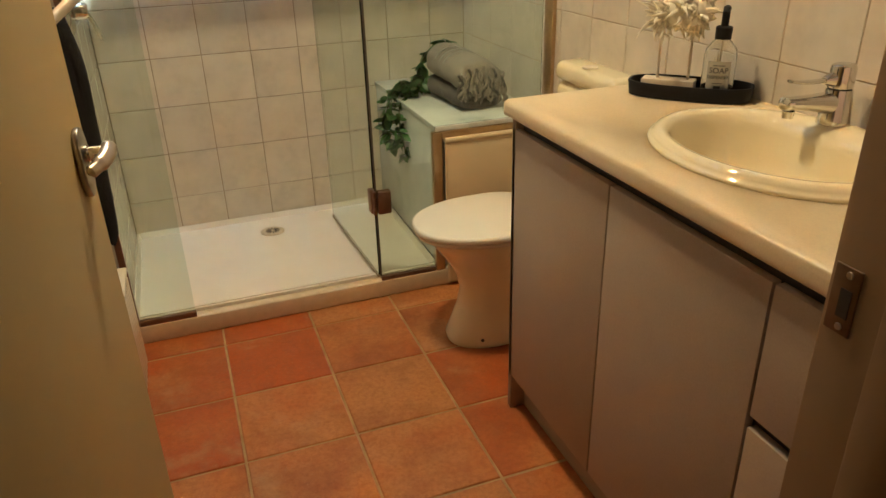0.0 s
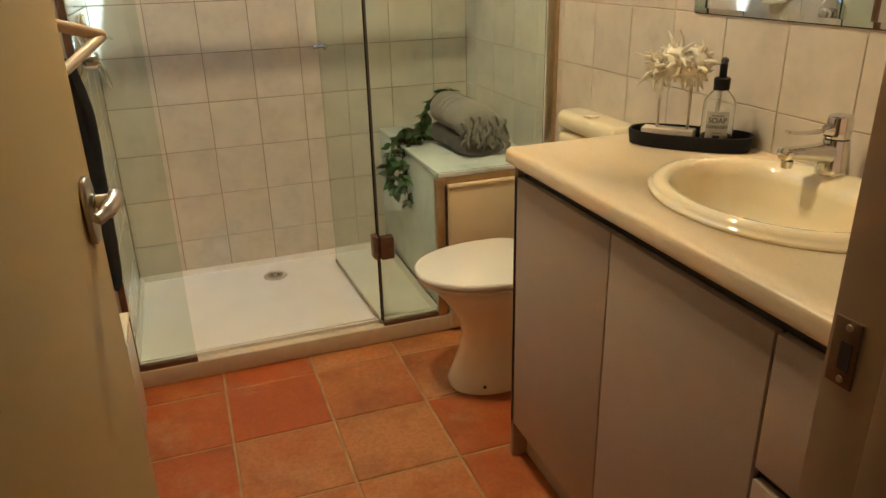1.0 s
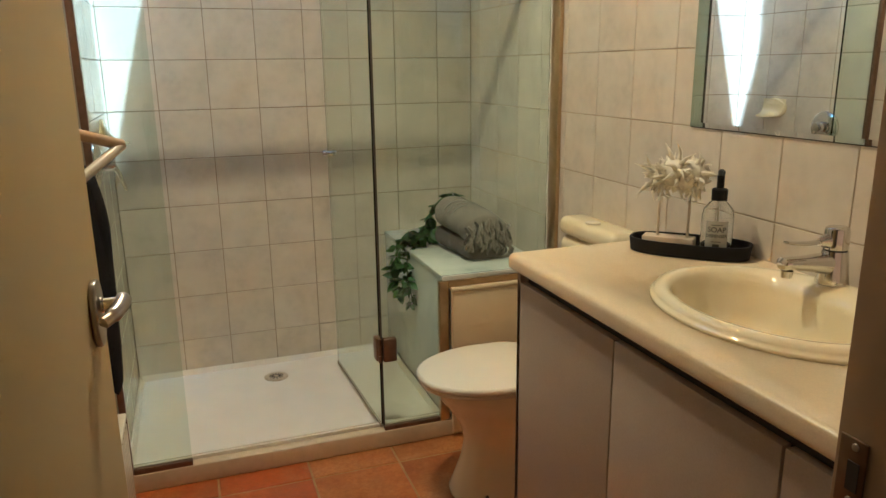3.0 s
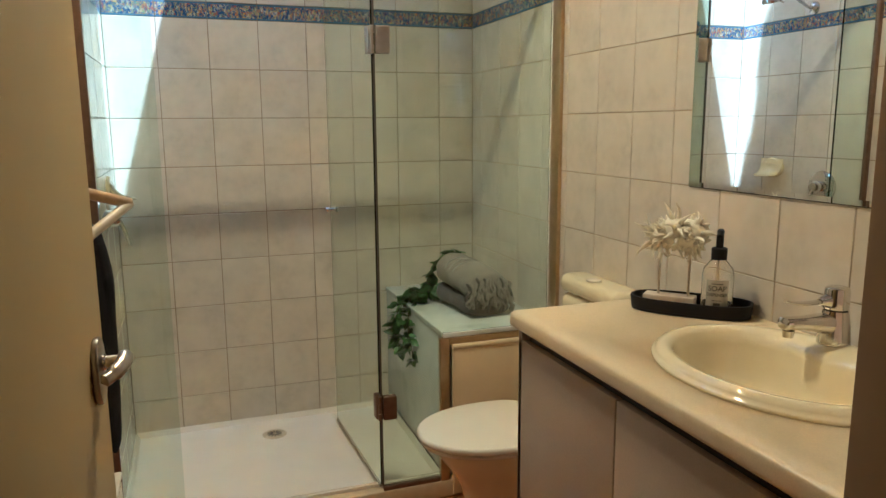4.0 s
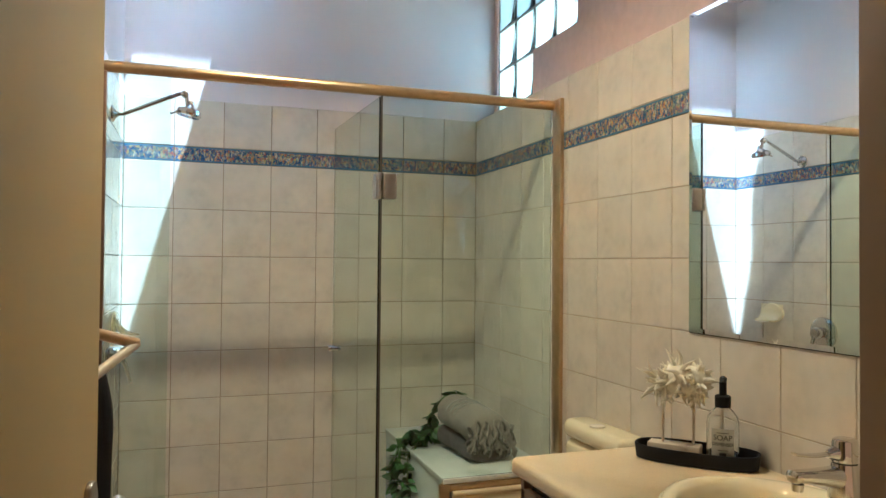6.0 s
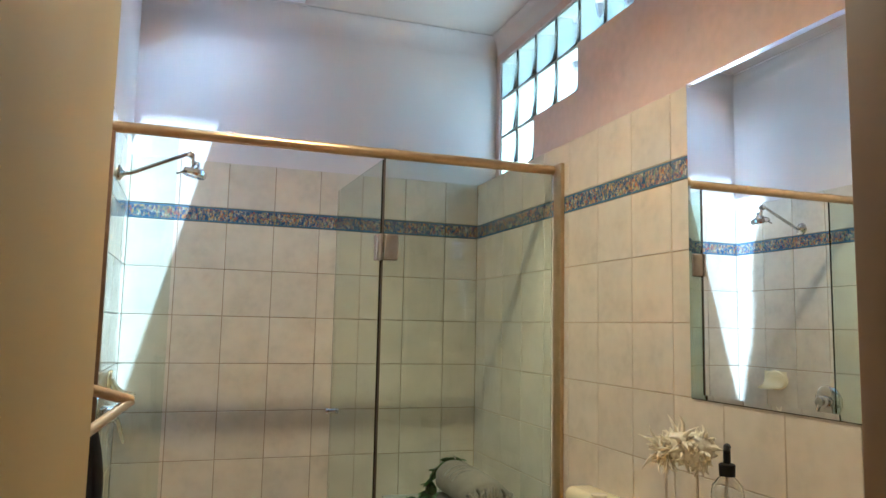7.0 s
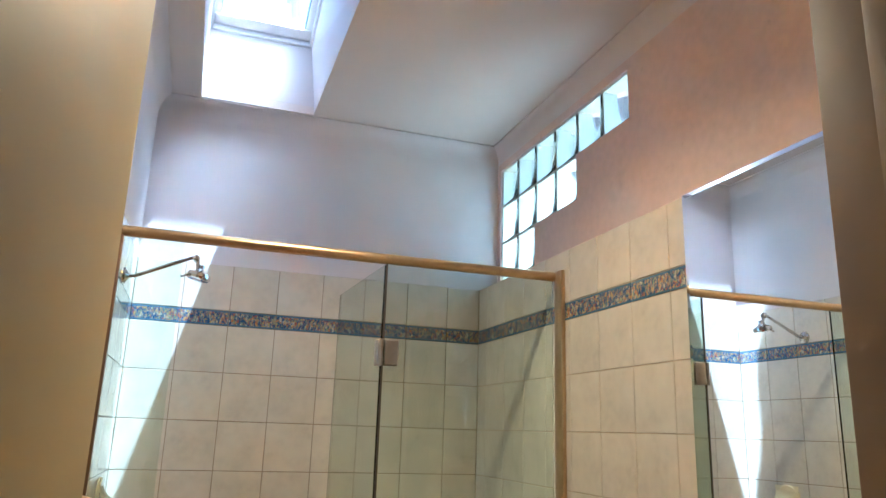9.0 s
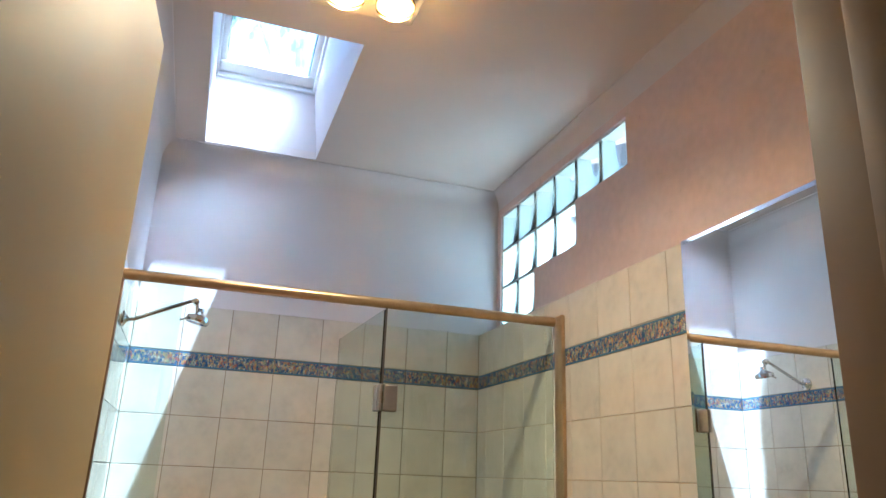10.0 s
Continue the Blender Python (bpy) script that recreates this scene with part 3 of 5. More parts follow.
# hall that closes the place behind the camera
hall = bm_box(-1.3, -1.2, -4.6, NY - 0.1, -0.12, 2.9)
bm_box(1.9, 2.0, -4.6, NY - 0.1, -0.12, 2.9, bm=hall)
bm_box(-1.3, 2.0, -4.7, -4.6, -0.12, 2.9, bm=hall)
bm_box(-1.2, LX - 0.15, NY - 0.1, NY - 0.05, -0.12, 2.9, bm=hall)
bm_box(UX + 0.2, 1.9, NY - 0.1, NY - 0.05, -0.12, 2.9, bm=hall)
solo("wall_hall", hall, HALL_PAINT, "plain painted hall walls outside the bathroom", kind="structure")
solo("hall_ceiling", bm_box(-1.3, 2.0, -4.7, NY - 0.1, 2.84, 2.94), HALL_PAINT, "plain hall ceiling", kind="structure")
solo("hall_floor", bm_box(-1.3, 2.0, -4.7, NY - 0.02, -0.12, -0.004), material("hall_boards", (0.22, 0.13, 0.07), 0.5, vary=0.3, scale=12), "dark wooden hall floor", kind="structure")

# outside: ground and an unseen tree over the roof window, shaping the sun patch
solo("ground", bm_box(-60, 60, -60, 60, -0.4, -0.2), GROUND, "pale paved ground outside the bathroom", kind="structure")

# invented backdrop: gives the glass blocks something dark to show in place of sky
house = thing("backdrop_house", (5.0, 6.0, -0.2), "made-up dark mauve house, added to darken the view through the glass blocks", "house")
part("wall", bm_box(4.9, 8.0, 3.2, 10.0, -0.2, 6.4), material("mauve_backdrop", (0.15, 0.105, 0.10), 0.8, vary=0.12, scale=2), house)
part("roof", bm_prism([(4.6, 2.9), (8.3, 2.9), (8.3, 10.3), (4.6, 10.3)], 6.4005, 6.62, 0.05, 2), ROOF, house)

# ---- shower ----
shower_tray = thing("shower_tray", (0.4, -0.4, 0), "low white acrylic shower tray with a cream edge strip", "shower tray")


def tray():
    bm = bm_box(LX, 0.930, SCREEN + 0.03, BY, 0.0, 0.085)
    top = max(bm.faces, key=lambda f: f.calc_center_median().z)
    inner = bmesh.ops.inset_region(bm, faces=[top], thickness=0.035)
    for v in top.verts:
        v.co.z = 0.062
    bmesh.ops.bevel(bm, geom=[e for e in bm.edges if e.calc_length() > 0.3 and max(v.co.z for v in e.verts) > 0.06], offset=0.006, segments=3, affect="EDGES")
    return bm


part("basin", tray(), ACRYLIC, shower_tray, angle=60)
part("hob", bm_box(LX, RX, SCREEN - 0.0125, SCREEN + 0.029, 0.0, 0.068, 0.005, 3), material("cream_hob", (0.68, 0.55, 0.36), 0.4, vary=0.1, scale=30), shower_tray, "cream painted edge strip")
DRAIN = material("worn_brass", (0.60, 0.50, 0.34), 0.4, 0.3, vary=0.3, scale=60)
drain = part("drain", bm_lathe([(0.0, 0.0), (0.052, 0.0), (0.052, 0.002), (0.045, 0.005), (0.034, 0.0045), (0.0, 0.0045)], (0.372, -0.17, 0.0612), "Z", 32), DRAIN, shower_tray, "round metal drain grate")
for k in range(12):
    a = 2 * math.pi * k / 12
    slot = bm_box(0.010, 0.031, -0.0022, 0.0022, 0.0003, 0.0014)
    bmesh.ops.transform(slot, matrix=pose(0.372, -0.17, 0.0653, 0, 0, math.degrees(a)), verts=slot.verts[:])
    # slots are thin near-black bars on the grate, painting the shade of openings
    part("slot", slot, SHADE_AND_DARK, drain)

screen = thing("shower_screen", (0.69, SCREEN, 0.07), "frameless glass shower screen with bronze rail and open door", "shower screen")
RAIL = 1.995
part("top_rail", bm_tube([(LX + 0.001, SCREEN, RAIL), (RX - 0.001, SCREEN, RAIL)], 0.0185, 20), BRONZE, screen, "round bronze top rail")
part("post", bm_box(RX - 0.016, RX - 0.001, SCREEN - 0.064, SCREEN - 0.006, 0.66, RAIL + 0.017, 0.002), BRONZE, screen)
part("post", bm_box(LX + 0.001, LX + 0.022, SCREEN - 0.012, SCREEN + 0.012, 0.07, RAIL - 0.015, 0.002), DARK_BRONZE, screen)
HINGE_X, GT = 0.688, 0.004
BOX_X, BOX_TOP = 0.931, 0.639


def notched_pane():
    """The fixed pane that steps up over the ledge, cut from one sheet."""
    x0, x1, x2, low, step, high = HINGE_X + 0.006, BOX_X - 0.006, RX - 0.02, 0.078, BOX_TOP + 0.001, RAIL - 0.016
    bm = bmesh.new()
    face = bm.faces.new([bm.verts.new((x, SCREEN - GT, z)) for x, z in ((x0, low), (x1, low), (x1, step), (x2, step), (x2, high), (x0, high))])
    for v in [g for g in bmesh.ops.extrude_face_region(bm, geom=[face])["geom"] if isinstance(g, bmesh.types.BMVert)]:
        v.co.y = SCREEN + GT
    bmesh.ops.recalc_face_normals(bm, faces=bm.faces[:])
    return bm


panes = [part("fixed_pane", bm_box(LX + 0.01, 0.012, SCREEN - GT, SCREEN + GT, 0.078, RAIL - 0.016), GLASS, screen),
         part("fixed_pane", notched_pane(), GLASS, screen)]
part("channel", bm_box(LX + 0.022, 0.014, SCREEN - 0.011, SCREEN + 0.011, 0.0682, 0.088, 0.002), DARK_BRONZE, screen)
part("channel", bm_box(HINGE_X + 0.004, BOX_X - 0.02, SCREEN - 0.011, SCREEN + 0.011, 0.0682, 0.084, 0.002), DARK_BRONZE, screen)
door_end = Vector((0.656, -0.15, 0))
swing = door_end - Vector((HINGE_X, SCREEN, 0))
turn = Matrix.Translation((HINGE_X, SCREEN, 0)) @ Matrix.Rotation(math.atan2(swing.y, swing.x), 4, "Z")
leaf = bm_box(0.004, swing.length, -GT, GT, 0.09, RAIL - 0.022)
bmesh.ops.transform(leaf, matrix=turn, verts=leaf.verts[:])
glass_door = part("glass_door", leaf, GLASS, screen, "green-tinted glass door swung inward")
panes.append(glass_door)
edge = bm_box(HINGE_X + 0.0005, HINGE_X + 0.006, SCREEN - 0.005, SCREEN + 0.005, 0.088, RAIL - 0.018)
part("seal", edge, SEAL, screen)
foot = bm_box(0.012, swing.length, -0.006, 0.006, 0.076, 0.0895)
bmesh.ops.transform(foot, matrix=turn, verts=foot.verts[:])
part("drip_seal", foot, material("old_plastic_seal", (0.30, 0.26, 0.18), 0.4), glass_door)
pull = bm_lathe([(0.0, -0.03), (0.012, -0.03), (0.014, -0.022), (0.008, -0.018), (0.008, 0.018), (0.014, 0.022), (0.012, 0.03), (0.0, 0.03)], (swing.length - 0.03, 0, 1.035), "Y", 20)
bmesh.ops.transform(pull, matrix=turn, verts=pull.verts[:])
part("knob", pull, CHROME, glass_door)
for z, m in ((1.665, SATIN), (0.385, DARK_BRONZE)):
    hinge = part("hinge", bm_box(HINGE_X + 0.008, HINGE_X + 0.058, SCREEN - 0.014, SCREEN - 0.0045, z - 0.045, z + 0.045, 0.006, 3), m, screen)
    part("hinge_back", bm_box(HINGE_X + 0.008, HINGE_X + 0.058, SCREEN + 0.0045, SCREEN + 0.014, z - 0.045, z + 0.045, 0.004, 2), DARK_BRONZE, hinge)
    part("barrel", bm_lathe([(0.0, -0.045), (0.007, -0.045), (0.008, -0.02), (0.006, -0.018), (0.006, 0.018), (0.008, 0.02), (0.007, 0.045), (0.0, 0.045)], (HINGE_X - 0.003, SCREEN - 0.006, z), "Z", 16), m, hinge)
    wing = bm_box(0.004, 0.045, -0.014, 0.014, z - 0.045, z + 0.045, 0.004, 2)
    bmesh.ops.transform(wing, matrix=turn, verts=wing.verts[:])
    part("door_plate", wing, m, hinge)
for p in panes:
    p.visible_shadow = False

# boxed ledge with a marble top
ledge = thing("ledge_box", (1.15, -0.4, 0), "boxed shower ledge faced and topped with white marble", "ledge")
part("body", bm_box(BOX_X + 0.012, RX - 0.0005, SCREEN + 0.0295, BY - 0.0005, 0.0, BOX_TOP - 0.018), MARBLE, ledge)
part("side_slab", bm_box(BOX_X, BOX_X + 0.0115, SCREEN + 0.031, BY - 0.0005, 0.086, BOX_TOP - 0.0185, 0.001), MARBLE, ledge)
part("top_slab", bm_box(BOX_X - 0.004, RX - 0.001, SCREEN - 0.006, BY - 0.001, BOX_TOP - 0.018, BOX_TOP, 0.002), MARBLE, ledge, "grey-white marble top slab")
part("corner_trim", bm_box(BOX_X - 0.0185, BOX_X + 0.018, SCREEN - 0.013, SCREEN + 0.014, 0.069, BOX_TOP - 0.019, 0.003), BRONZE, ledge, "bronze edge trim")
part("head_trim", bm_box(BOX_X + 0.0185, RX - 0.0015, SCREEN - 0.012, SCREEN + 0.014, BOX_TOP - 0.045, BOX_TOP - 0.019, 0.002), BRONZE, ledge)
front = part("front_panel", bm_box(BOX_X + 0.028, RX - 0.004, SCREEN - 0.034, SCREEN - 0.0195, 0.02, 0.585, 0.004), PANEL, ledge, "cream front panel")
part("rolled_edge", bm_tube([(BOX_X + 0.022, SCREEN - 0.029, 0.592), (RX - 0.003, SCREEN - 0.029, 0.592)], 0.0105, 14), PANEL, front)
part("side_bead", bm_tube([(BOX_X + 0.026, SCREEN - 0.029, 0.02), (BOX_X + 0.026, SCREEN - 0.029, 0.585)], 0.005, 8), PANEL, front)

# shower fittings on the tiled side wall
head = thing("wall_shower", (LX, -0.46, 1.915), "chrome shower rose on a straight wall arm", "shower")
part("flange", bm_lathe([(0.0, 0.0), (0.03, 0.0), (0.029, 0.006), (0.014, 0.014), (0.01, 0.02), (0.0, 0.02)], (LX, -0.46, 1.915), "X", 24), CHROME, head)
part("arm", bm_tube([(LX + 0.015, -0.46, 1.915), (LX + 0.04, -0.46, 1.918), (0.025, -0.46, 2.003), (0.045, -0.46, 2.008), (0.052, -0.46, 1.995), (0.056, -0.46, 1.965)], 0.0075, 12), CHROME, head)
part("joint", bm_lathe([(0.0, -0.016), (0.012, -0.012), (0.015, 0.0), (0.012, 0.012), (0.0, 0.016)], (0.045, -0.46, 2.004), "Y", 16), CHROME, head)
rose = bm_lathe([(0.0, 0.035), (0.011, 0.035), (0.013, 0.02), (0.02, 0.012), (0.042, 0.002), (0.045, -0.012), (0.04, -0.02), (0.0, -0.022)], (0, 0, 0), "Z", 28)
bmesh.ops.transform(rose, matrix=pose(0.062, -0.46, 1.945, 0, 12, 0), verts=rose.verts[:])
part("rose", rose, CHROME, head)
part("lever", bm_tube([(0.02, -0.46, 1.94), (0.0, -0.47, 1.93)], 0.004, 8), CHROME, head)

mixer = thing("shower_mixer", (LX, -0.585, 1.085), "round chrome shower mixer with a lever", "tap")
part("plate", bm_lathe([(0.0, 0.0), (0.075, 0.0), (0.074, 0.006), (0.06, 0.014), (0.04, 0.018), (0.0, 0.018)], (LX, -0.585, 1.085), "X", 36), CHROME, mixer)
part("body", bm_lathe([(0.0, 0.016), (0.028, 0.016), (0.028, 0.05), (0.022, 0.062), (0.0, 0.064)], (LX, -0.585, 1.085), "X", 28), CHROME, mixer)
part("lever", bm_tube([(LX + 0.055, -0.585, 1.08), (LX + 0.07, -0.585, 1.045), (LX + 0.085, -0.585, 0.99)], [0.009, 0.008, 0.006], 10, flat=0.6), CHROME, mixer)

dish = thing("soap_dish", (LX, -0.27, 1.15), "white ceramic soap dish fixed to the tiles", "soap dish")


def dish_shell():
    """A round-cornered back plate with a scooped shelf below it."""
    bm = bmesh.new()
    seg, rings = 20, []
    for k in range(9):
        u = k / 8
        a = radians(90 * u)
        ring = []
        for i in range(seg + 1):
            w = math.pi * i / seg
            half = 0.075 * (1 - 0.1 * u)
            ring.append(bm.verts.new((LX + 0.008 + 0.085 * (1 - math.cos(a)) * (0.35 + 0.65 * math.sin(w)), -0.27 + half * math.cos(w), 1.205 - 0.075 * math.sin(a) - 0.012 * math.sin(w) * u)))
        rings.append(ring)
    for a, b in zip(rings, rings[1:]):
        for i in range(seg):
            bm.faces.new((a[i], a[i + 1], b[i + 1], b[i]))
    solid = bmesh.ops.solidify(bm, geom=bm.faces[:], thickness=0.009)
    bmesh.ops.recalc_face_normals(bm, faces=bm.faces[:])
    return bm


part("shell", dish_shell(), CERAMIC, dish, angle=60)
part("back_plate", bm_lathe([(0.0, 0.0), (0.05, 0.0), (0.05, 0.006), (0.045, 0.012), (0.0, 0.013)], (LX, -0.27, 1.16), "X", 28, sy=1.5), CERAMIC, dish)

# ---- towel and garland on the ledge ----
towel = thing("folded_towel", (1.16, -0.5, BOX_TOP), "grey striped cotton towel, folded and fringed, on the marble ledge", "towel")
TOWEL_TURN = pose(1.16, -0.505, BOX_TOP, 0, 0, -84)


def fold(long, deep, high, z0, power=2.6, seg=40, rings=24, lean=0.0, tip=0.0):
    """A folded bundle: a soft rounded section drawn along x, slightly uneven."""
    bm = bmesh.new()
    loops = []
    for r in range(rings + 1):
        u = -1 + 2 * r / rings
        fat = (1 - abs(u) ** 6) ** 0.5 * 0.12 + 0.88 if abs(u) < 1 else 0.86
        loop = []
        for k in range(seg):
            a = 2 * math.pi * k / seg
            c, s = math.cos(a), math.sin(a)
            y = deep / 2 * math.copysign(abs(c) ** (2 / power), c) * fat
            z = high / 2 * math.copysign(abs(s) ** (2 / power), s) * fat
            w = 0.006 * noise.noise(Vector((u * 3, c * 2, s * 2 + z0 * 9)))
            loop.append(bm.verts.new((long / 2 * u + w + lean * z, y + w, z0 + high / 2 + z * (1 + 0.06 * math.sin(3 * u + c)) + w * 0.6)))
        loops.append(loop)
    for a, b in zip(loops, loops[1:]):
        for k in range(seg):
            bm.faces.new((a[k], a[(k + 1) % seg], b[(k + 1) % seg], b[k]))
    bm.faces.new(list(reversed(loops[0]))), bm.faces.new(loops[-1])
    for v in bm.verts:
        v.co.z = max(v.co.z, z0)
        v.co.z *= 1 - tip * (v.co.x / 0.16 + 0.6 * v.co.y / 0.1)
    bmesh.ops.recalc_face_normals(bm, faces=bm.faces[:])
    bmesh.ops.transform(bm, matrix=TOWEL_TURN, verts=bm.verts[:])
    return bm


part("under_fold", fold(0.32, 0.19, 0.085, 0.0, 2.8, tip=0.09), TOWEL_DARK, towel, "dark grey under fold", angle=70)
top_fold = part("top_fold", fold(0.315, 0.195, 0.135, 0.062, 2.0, tip=0.09), TOWEL, towel, "light grey top fold", angle=70)
for u in (-0.06, -0.025, 0.01):
    band = bmesh.new()
    line = [(u, 0.0975 * math.cos(a), (0.1295 + 0.0685 * math.sin(a)) * (1 - 0.09 * (u / 0.16 + 0.585 * math.cos(a)))) for a in [radians(d) for d in range(15, 168, 9)]]
    bm_tube([TOWEL_TURN @ Vector(p) for p in line], 0.0022, 6, bm=band)
    part("stripe", band, material("pale_stripe", (0.40, 0.375, 0.35), 0.95, bump=0.6, bump_scale=400), top_fold)
rnd = random.Random(4)
for k in range(66):
    row = k % 3
    v = -0.092 + 0.184 * (k + rnd.uniform(-0.8, 0.8)) / 65
    edge_z = (0.118 + 0.058 * math.sqrt(max(0.0, 1 - (v / 0.102) ** 2))) * (1 - 0.09 * (0.97 + 6 * v))
    z = edge_z - (0.0, 0.022, 0.045)[row] - rnd.uniform(0.0, 0.016)
    drop = min(z - 0.010, rnd.uniform(0.045, 0.085))
    x = 0.147 + 0.002 * row
    sway, curl = rnd.uniform(-0.022, 0.022), rnd.uniform(-0.008, 0.008)
    line = [(x - 0.010, v, z), (x + 0.010 + rnd.uniform(0, 0.006), v + curl, z + 0.002), (x + 0.018 + rnd.uniform(0, 0.009), v + sway * 0.4 - curl, z - drop * 0.35), (x + 0.015 + rnd.uniform(0, 0.010), v + sway * 0.8 + curl, z - drop * 0.72), (x + 0.013 + rnd.uniform(0, 0.006), v + sway, z - drop)]
    path = smooth_line(line, 4)
    fat = [0.0038 + 0.0030 * abs(math.sin(1.3 * q + k)) * min(1, q / 4) for q in range(len(path) - 1)] + [0.002]
    part("tassel", bm_tube([TOWEL_TURN @ Vector(p) for p in path], fat, 7), TOWEL if k % 4 else TOWEL_DARK, towel)

garland = thing("ivy_garland", (0.94, -0.3, BOX_TOP), "trailing artificial ivy garland draped over the marble ledge", "plant")


def leaf_mesh():
    bm = bmesh.new()
    shape = [(0, 0), (0.10, 0.17), (0.30, 0.29), (0.55, 0.27), (0.80, 0.14), (1.0, 0), (0.80, -0.14), (0.55, -0.27), (0.30, -0.29), (0.10, -0.17)]
    rim = [bm.verts.new((x, y, -0.10 * abs(y) * 2 - 0.12 * x * x)) for x, y in shape]
    mid = bm.verts.new((0.5, 0, 0.0))
    for a, b in zip(rim, rim[1:] + rim[:1]):
        bm.faces.new((a, b, mid))
    bmesh.ops.solidify(bm, geom=bm.faces[:], thickness=0.02)
    bmesh.ops.recalc_face_normals(bm, faces=bm.faces[:])
    return mesh_of(bm, "leaf", LEAF, 60)


LEAF_MESH = leaf_mesh()


def vine(points, count, size, seed):
    line = smooth_line(points, 8)
    part("stem", bm_tube(line, 0.0022, 6), STEM, garland)
    r = random.Random(seed)
    for k in range(count):
        p = line[r.randrange(len(line))] + Vector((r.gauss(0, 0.008), r.gauss(0, 0.008), r.gauss(0.002, 0.006)))
        ob = new("leaf", LEAF_MESH)
        ob.parent = garland
        s = size * r.uniform(0.7, 1.3)
        ob.matrix_basis = Matrix.LocRotScale(p - BASE[garland], Euler((r.uniform(-0.8, 0.8), r.uniform(-0.2, 1.3), r.uniform(0, 6.28))), (s, s, s))


vine([(1.23, -0.22, BOX_TOP + 0.17), (1.16, -0.25, BOX_TOP + 0.19), (1.08, -0.28, BOX_TOP + 0.15), (1.03, -0.30, BOX_TOP + 0.07), (0.98, -0.32, BOX_TOP + 0.03), (0.92, -0.33, BOX_TOP + 0.02), (0.88, -0.345, BOX_TOP - 0.06),
      (0.875, -0.36, BOX_TOP - 0.14), (0.90, -0.38, BOX_TOP - 0.2)], 150, 0.050, 3)
vine([(0.99, -0.36, BOX_TOP + 0.02), (0.925, -0.40, BOX_TOP - 0.01), (0.905, -0.44, BOX_TOP - 0.09), (0.91, -0.46, BOX_TOP - 0.15), (0.92, -0.47, BOX_TOP - 0.21)], 50, 0.049, 8)
vine([(1.05, -0.34, BOX_TOP + 0.06), (0.99, -0.38, BOX_TOP + 0.05), (0.94, -0.36, BOX_TOP + 0.07)], 40, 0.052, 9)

# ---- toilet ----
toilet = thing("toilet", (1.0, -1.2, 0), "ivory ceramic toilet with a closed plastic lid", "toilet")
TY = -1.20


def bowl():
    """Sections from the floor up: (height, front, back, half width)."""
    levels = [(0.0, 0.818, 1.16, 0.110), (0.02, 0.815, 1.16, 0.112), (0.06, 0.832, 1.155, 0.100), (0.13, 0.858, 1.15, 0.088), (0.19, 0.868, 1.15, 0.086), (0.25, 0.852, 1.16, 0.100),
              (0.31, 0.815, 1.18, 0.13), (0.36, 0.778, 1.19, 0.156), (0.395, 0.756, 1.195, 0.168), (0.405, 0.757, 1.19, 0.167)]
    bm = bmesh.new()
    seg, rings = 40, []
    for z, fx, bx, w in levels:
        cx, hx = fx + (bx - fx) * 0.46, 0
        ring = []
        for i in range(seg):
            a = 2 * math.pi * i / seg
            c, s = math.cos(a), math.sin(a)
            x = cx + (bx - cx) * math.copysign(abs(c) ** 0.7, c) if c > 0 else cx + (cx - fx) * c
            ring.append(bm.verts.new((x, TY + w * math.copysign(abs(s) ** 0.85, s), z)))
        rings.append(ring)
    for a, b in zip(rings, rings[1:]):
        for i in range(seg):
            bm.faces.new((a[i], a[(i + 1) % seg], b[(i + 1) % seg], b[i]))
    bm.faces.new(list(reversed(rings[0]))), bm.faces.new(rings[-1])
    bmesh.ops.recalc_face_normals(bm, faces=bm.faces[:])
    return bm


def seat_outline(grow=0.0):
    pts = []
    for i in range(44):
        a = 2 * math.pi * i / 44
        c, s = math.cos(a), math.sin(a)
        x = 0.975 + (0.20 + grow) * math.copysign(abs(c) ** 0.6, c) if c > 0 else 0.975 + (0.262 + grow) * c
        pts.append((x, TY + (0.187 + grow) * math.copysign(abs(s) ** 0.9, s)))
    return pts


part("bowl", bowl(), CERAMIC, toilet, angle=80)
part("seat", bm_prism(seat_outline(-0.006), 0.4055, 0.419, 0.005, 3), PLASTIC, toilet)
part("lid", bm_prism(seat_outline(0.0), 0.4195, 0.443, 0.010, 5), LID, toilet, "closed ivory plastic lid", angle=60)
part("bolt_cap", bm_lathe([(0.0, 0.0), (0.006, 0.0), (0.005, 0.004), (0.0, 0.005)], (0.905, TY - 0.0975, 0.03), "-Y", 12), SHADE_AND_DARK, toilet)
cistern = part("cistern", bm_box(1.254, RX - 0.001, -1.425, -1.082, 0.44, 0.829, 0.03, 5), CERAMIC, toilet)
tank_lid = part("cistern_lid", bm_box(1.25, RX - 0.001, -1.43, -1.078, 0.8292, 0.893, 0.028, 6), CERAMIC, toilet)
part("flush_button", bm_lathe([(0.0, 0.0), (0.024, 0.0), (0.024, 0.004), (0.02, 0.006), (0.0, 0.006)], (1.285, -1.25, 0.893), "Z", 28), PLASTIC, tank_lid)

# ---- vanity ----
VX, VY0, VY1 = 0.855, NY + 0.002, -1.605
vanity = thing("vanity_cabinet", (1.1, -2.2, 0), "taupe melamine vanity cabinet with handleless doors and drawers", "cabinet")
part("end_panel", bm_box(VX, RX - 0.001, VY1 - 0.018, VY1, 0.0, COUNTER - 0.044, 0.001), CABINET, vanity)
# solid near-black fills: the shade behind the doors and in the finger channel
part("carcass", bm_box(VX + 0.022, RX - 0.0015, VY0, VY1 - 0.0185, 0.125, COUNTER - 0.19), SHADE_AND_DARK, vanity, "near-black block painted as the shade behind the doors")
